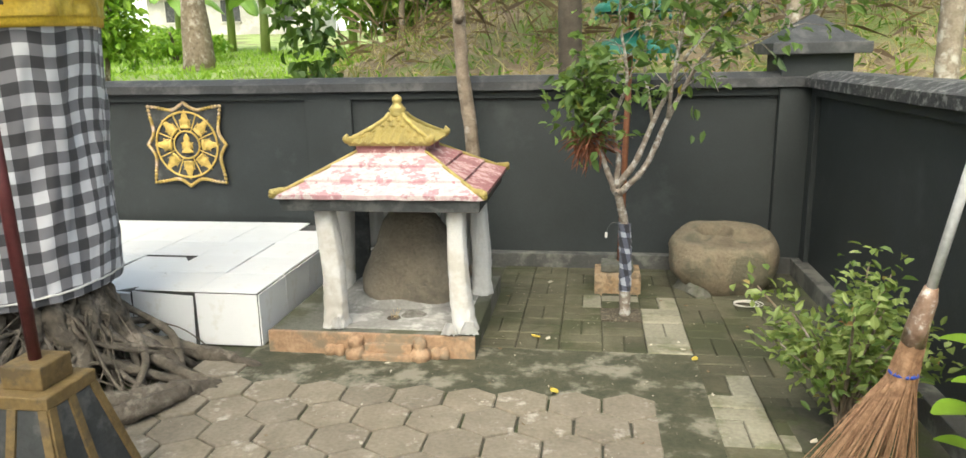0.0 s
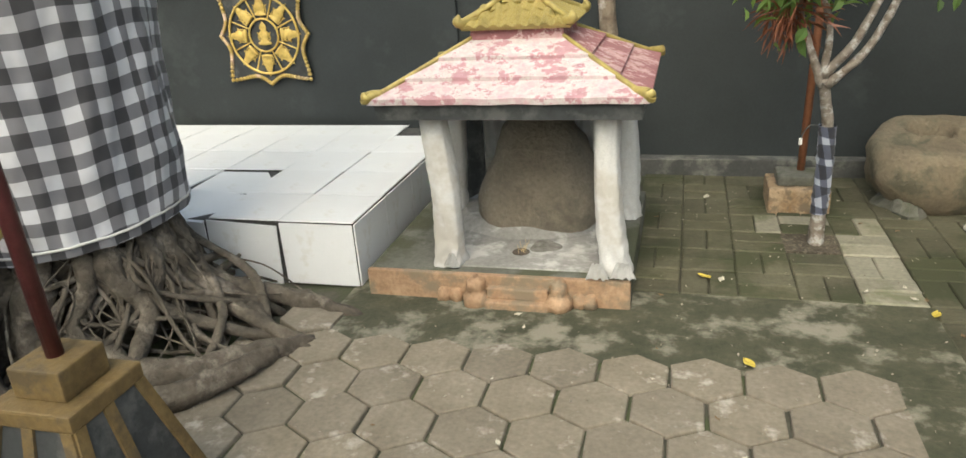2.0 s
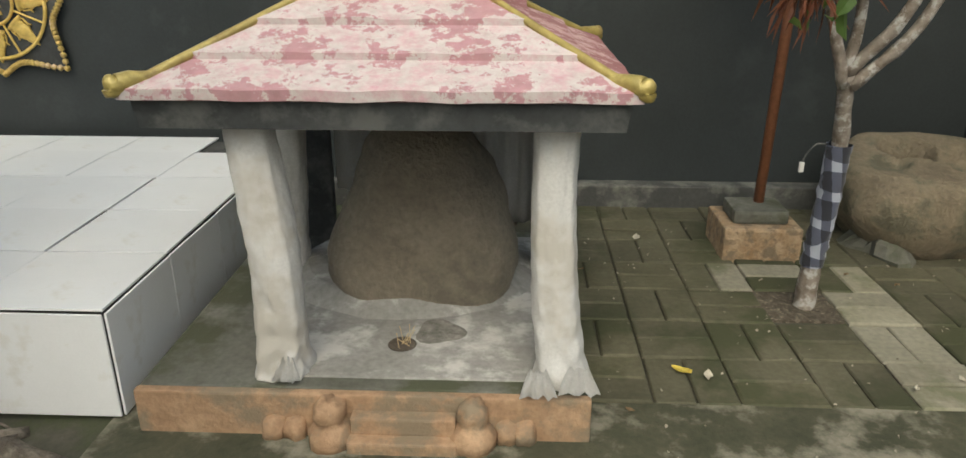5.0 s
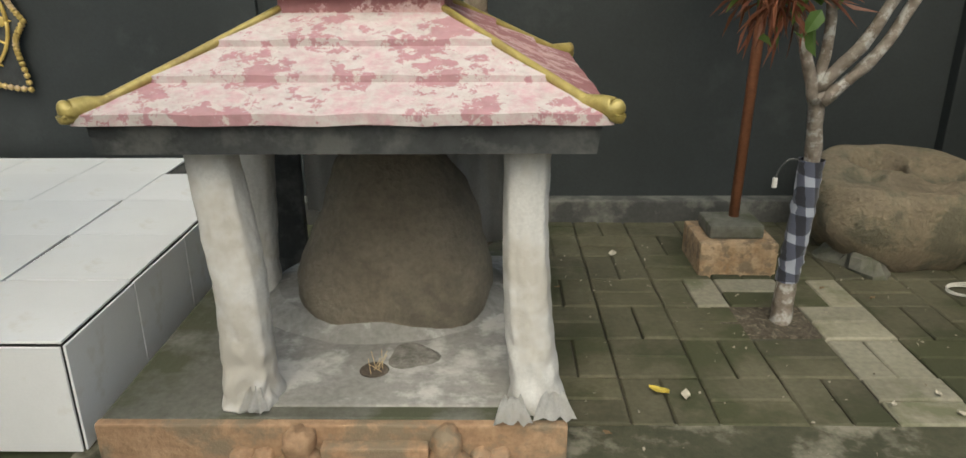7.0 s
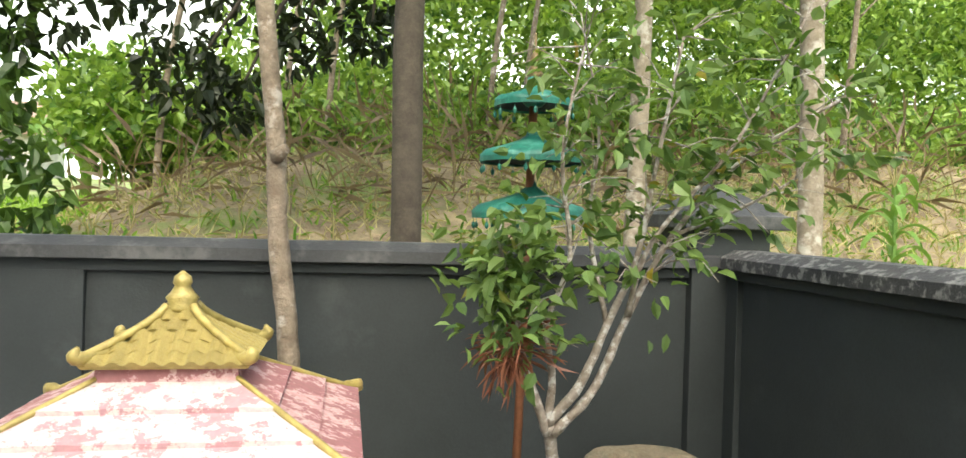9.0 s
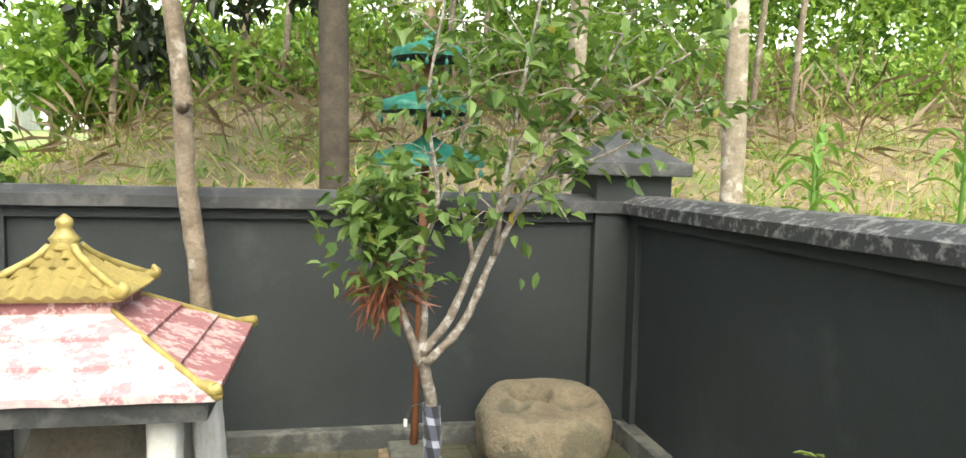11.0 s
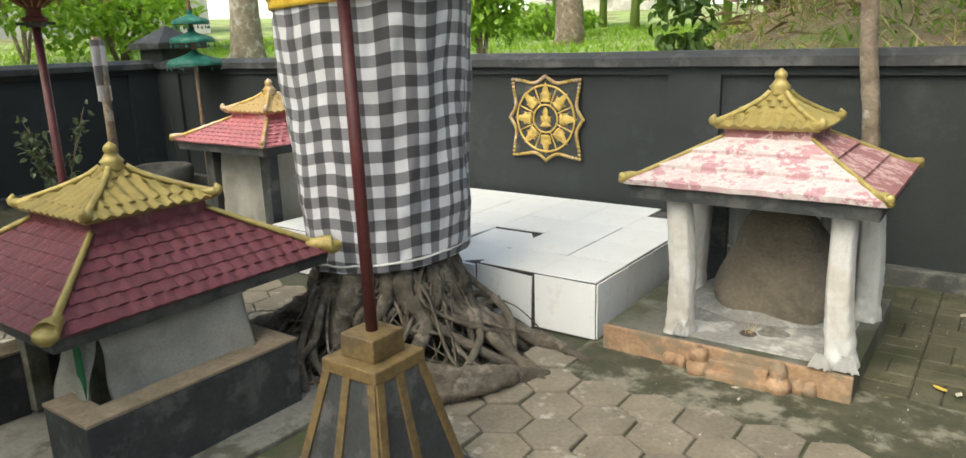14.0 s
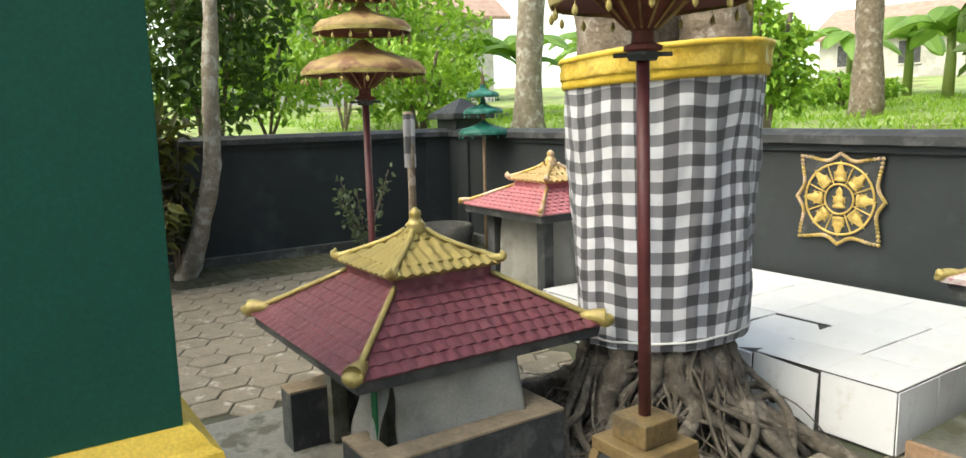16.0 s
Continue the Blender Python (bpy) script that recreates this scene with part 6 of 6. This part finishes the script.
# half pavers along the straight edge of the strip
half_hex = bmesh.new()
half_hex.from_mesh(hexes[1])
bmesh.ops.bisect_plane(half_hex, geom=half_hex.verts[:] + half_hex.edges[:] + half_hex.faces[:], plane_co=(-0.006, 0, 0), plane_no=(1, 0, 0), clear_outer=True)
half_mesh = mesh_of("half_paver", half_hex, HEX)
for j in range(-18, 2, 2):
    piece("half_paver", half_mesh, hexroot, pose(0.08 + HW * 5, 4.44 + HP * j, rnd.uniform(-0.004, 0.001), rnd.gauss(0, 0.4), rnd.gauss(0, 0.4), 0))
tagged(part("distant_pavers", far_hex, HEX, hexroot), kind="stuff")

brickroot = thing("brick_paving", (0, 0, 0), "mossy brick pavers laid in a basket weave", "pavement", kind="structure")
BL = 0.20


def brick_mesh(seed, mat):
    b = box(-BL / 2 + 0.0022, BL / 2 - 0.0022, -BL / 4 + 0.002, BL / 4 - 0.002, -0.05, 0.0, 0)
    bmesh.ops.bevel(b, geom=[e for e in b.edges if all(v.co.z > -0.01 for v in e.verts)], offset=0.0045, segments=1, affect="EDGES")
    for v in b.verts:
        v.co.x += random.Random(seed + int(v.co.x * 1000) + int(v.co.y * 777)).uniform(-0.002, 0.002)
    return mesh_of("brick_paver", b, mat)


bricks = [brick_mesh(k, BRICK) for k in range(3)]
pale = [brick_mesh(k + 7, BRICKPALE) for k in range(3)]
far_brick = bmesh.new()
for i in range(-38, 6):
    for j in range(-18, 8):
        cx, cy = 1.115 + BL * (i + 0.5), 5.15 + BL * (j + 0.5)
        west = cx < -5.55
        if not west and not ((cx > 1.39 and cy > 1.5 and cy < 5.25) or (cx > 0.36 and cy > 5.2) or (cx > 1.1 and cy > 5.1)):
            continue
        if cx > WALL_X - 0.1 or cx < LEFT_X + 0.1 or cy > WALL_Y - 0.1 or cy < 2.0:
            continue
        if math.hypot(cx - 1.74, cy - 4.5) < 0.12:
            continue
        for s in (-1, 1):
            turned = (i + j) % 2
            x, y = (cx + s * BL / 4, cy) if turned else (cx, cy + s * BL / 4)
            if abs(x - 0.985) < 0.12 and abs(y - 5.67) < 0.105:
                continue
            m = pose(x, y, rnd.uniform(-0.003, 0.003), rnd.gauss(0, 0.5), rnd.gauss(0, 0.5), (90 if turned else 0) + rnd.gauss(0, 0.5))
            light = (1.11 < x < 1.32 and 5.14 < y < 5.96 and rnd.random() < 0.85) or (1.36 < x < 1.65 and y < 4.95 and rnd.random() < 0.55) or (0.8 < x < 1.15 and 5.8 < y < 6.0 and rnd.random() < 0.4)
            if west:
                b = bmesh.new()
                b.from_mesh(bricks[0])
                b.transform(m)
                join(far_brick, b)
            else:
                piece("brick_paver", (pale if light else bricks)[rnd.randrange(3)], brickroot, m)
tagged(part("distant_bricks", far_brick, BRICK, brickroot), kind="stuff")

# broken tile standing against the wrapped trunk
sb = bmesh.new()
low = [sb.verts.new(p) for p in ((-0.055, 0, 0), (0.06, 0, 0.0), (0.02, 0.012, 0.085), (-0.04, 0.018, 0.14))]
sb.faces.new(low)
bmesh.ops.solidify(sb, geom=sb.faces[:], thickness=0.007)
shard = tagged(part("tile_shard", sb, TILE), "broken white tile leaning against the cloth on the platform", "tile shard")
shard.matrix_basis = pose(-1.575, 5.30, PZ + 0.002, 0, 0, -38)
# drain holes in the pavilion's slab
for x, y in ((-1.978, 2.96), (-1.69, 2.907)):
    drain = thing("drain_hole", (x, y, -0.002), "dark round hole in the grey cement slab", "hole", "holes in the slab")
    part("rim", lathe([(0.062, 0.0), (0.060, 0.006), (0.048, 0.006), (0.046, 0.0)], 22, wob=0.05), SLAB, drain)
    part("hollow", lathe([(0.047, 0.001), (0.02, 0.0005)], 22), BARKDARK, drain, "dark wet hollow")
# key cord tied to the slender tree
part("cord", tube(curve_pts([(-0.022, -0.09, 0.50), (-0.05, -0.095, 0.50), (-0.068, -0.09, 0.475), (-0.076, -0.09, 0.45)], 5), 0.0028, 6), FASCIA, ct, "thin black cord")
part("tag", box(-0.083, -0.071, -0.094, -0.086, 0.425, 0.452, 0.002), LINEN, ct, "small white tag")
# fallen leaves and crumbs
LITTER = [surface("yellow_litter", (0.50, 0.38, 0.05), (0.62, 0.50, 0.10), 20, 0.6), surface("pale_litter", (0.50, 0.45, 0.36), (0.62, 0.58, 0.48), 20, 0.8), surface("brown_litter", (0.16, 0.10, 0.05), (0.25, 0.17, 0.09), 20, 0.8)]
rnd = random.Random(41)
spots = [(1.31, 5.08, 0, 0.05), (0.60, 5.28, 0, 0.05), (0.66, 5.26, 1, 0.04), (0.72, 4.70, 0, 0.055), (-0.02, 4.90, 1, 0.03), (1.62, 4.40, 1, 0.04), (-0.78, 4.62, 0, 0.06), (0.85, 3.95, 1, 0.025), (0.62, 6.15, 1, 0.05)]
spots += [(rnd.uniform(-0.6, 2.0), rnd.uniform(3.0, 6.2), rnd.choice((1, 2, 2)), rnd.uniform(0.012, 0.028)) for _ in range(70)]
for x, y, c, L in spots:
    if -0.66 < x < 0.40 and y > 4.95:
        continue
    g = []
    for i in range(5):
        u = i / 4
        w = L * 0.28 * math.sin(math.pi * min(0.08 + 0.9 * u, 1))
        g.append([(L * (u - 0.5), -w, 0.004 + 0.012 * abs(u - 0.5)), (L * (u - 0.5), 0, 0.002 + 0.004 * u), (L * (u - 0.5), w, 0.006)])
    lf = tagged(part("fallen_leaf", rings(g, closed=False), LITTER[c]), ("yellow", "pale dry", "brown dry")[c] + " fallen leaf lying on the paving", "leaf", "fallen leaves")
    lf.matrix_basis = pose(x, y, 0.004, 0, 0, rnd.uniform(0, 360))

crumbs = [(x, y, 0.003) for x, y in zip(rs.uniform(-0.9, 2.0, 800), rs.uniform(2.9, 6.3, 800)) if not (-0.68 < x < 0.40 and y > 4.95) and not (x < -0.6 and y > 4.9)]
stuff("crumbs", crumbs, 0.008, 0.006, surface("crumb", (0.22, 0.19, 0.14), (0.42, 0.38, 0.31), 30, 0.9), "pale crumbs of mortar and dry litter strewn over the paving", "litter", 70, 0.0)

# pale hazy sky low over the far fields
HAZE, hn, hl, hp = nodes_of("hazy_sky")
hp.inputs["Base Color"].default_value = (0.8, 0.82, 0.84, 1)
hp.inputs["Emission Color"].default_value = (0.92, 0.96, 1.0, 1)
hp.inputs["Emission Strength"].default_value = 0.55
arc = [[(70 * math.cos(a), 70 * math.sin(a), z) for a in np.linspace(radians(20), radians(215), 40)] for z in (-3.0, 10.0, 26.0)]
tagged(part("backdrop", rings(arc, closed=False), HAZE), "pale overcast sky low over the fields", "sky", kind="structure")
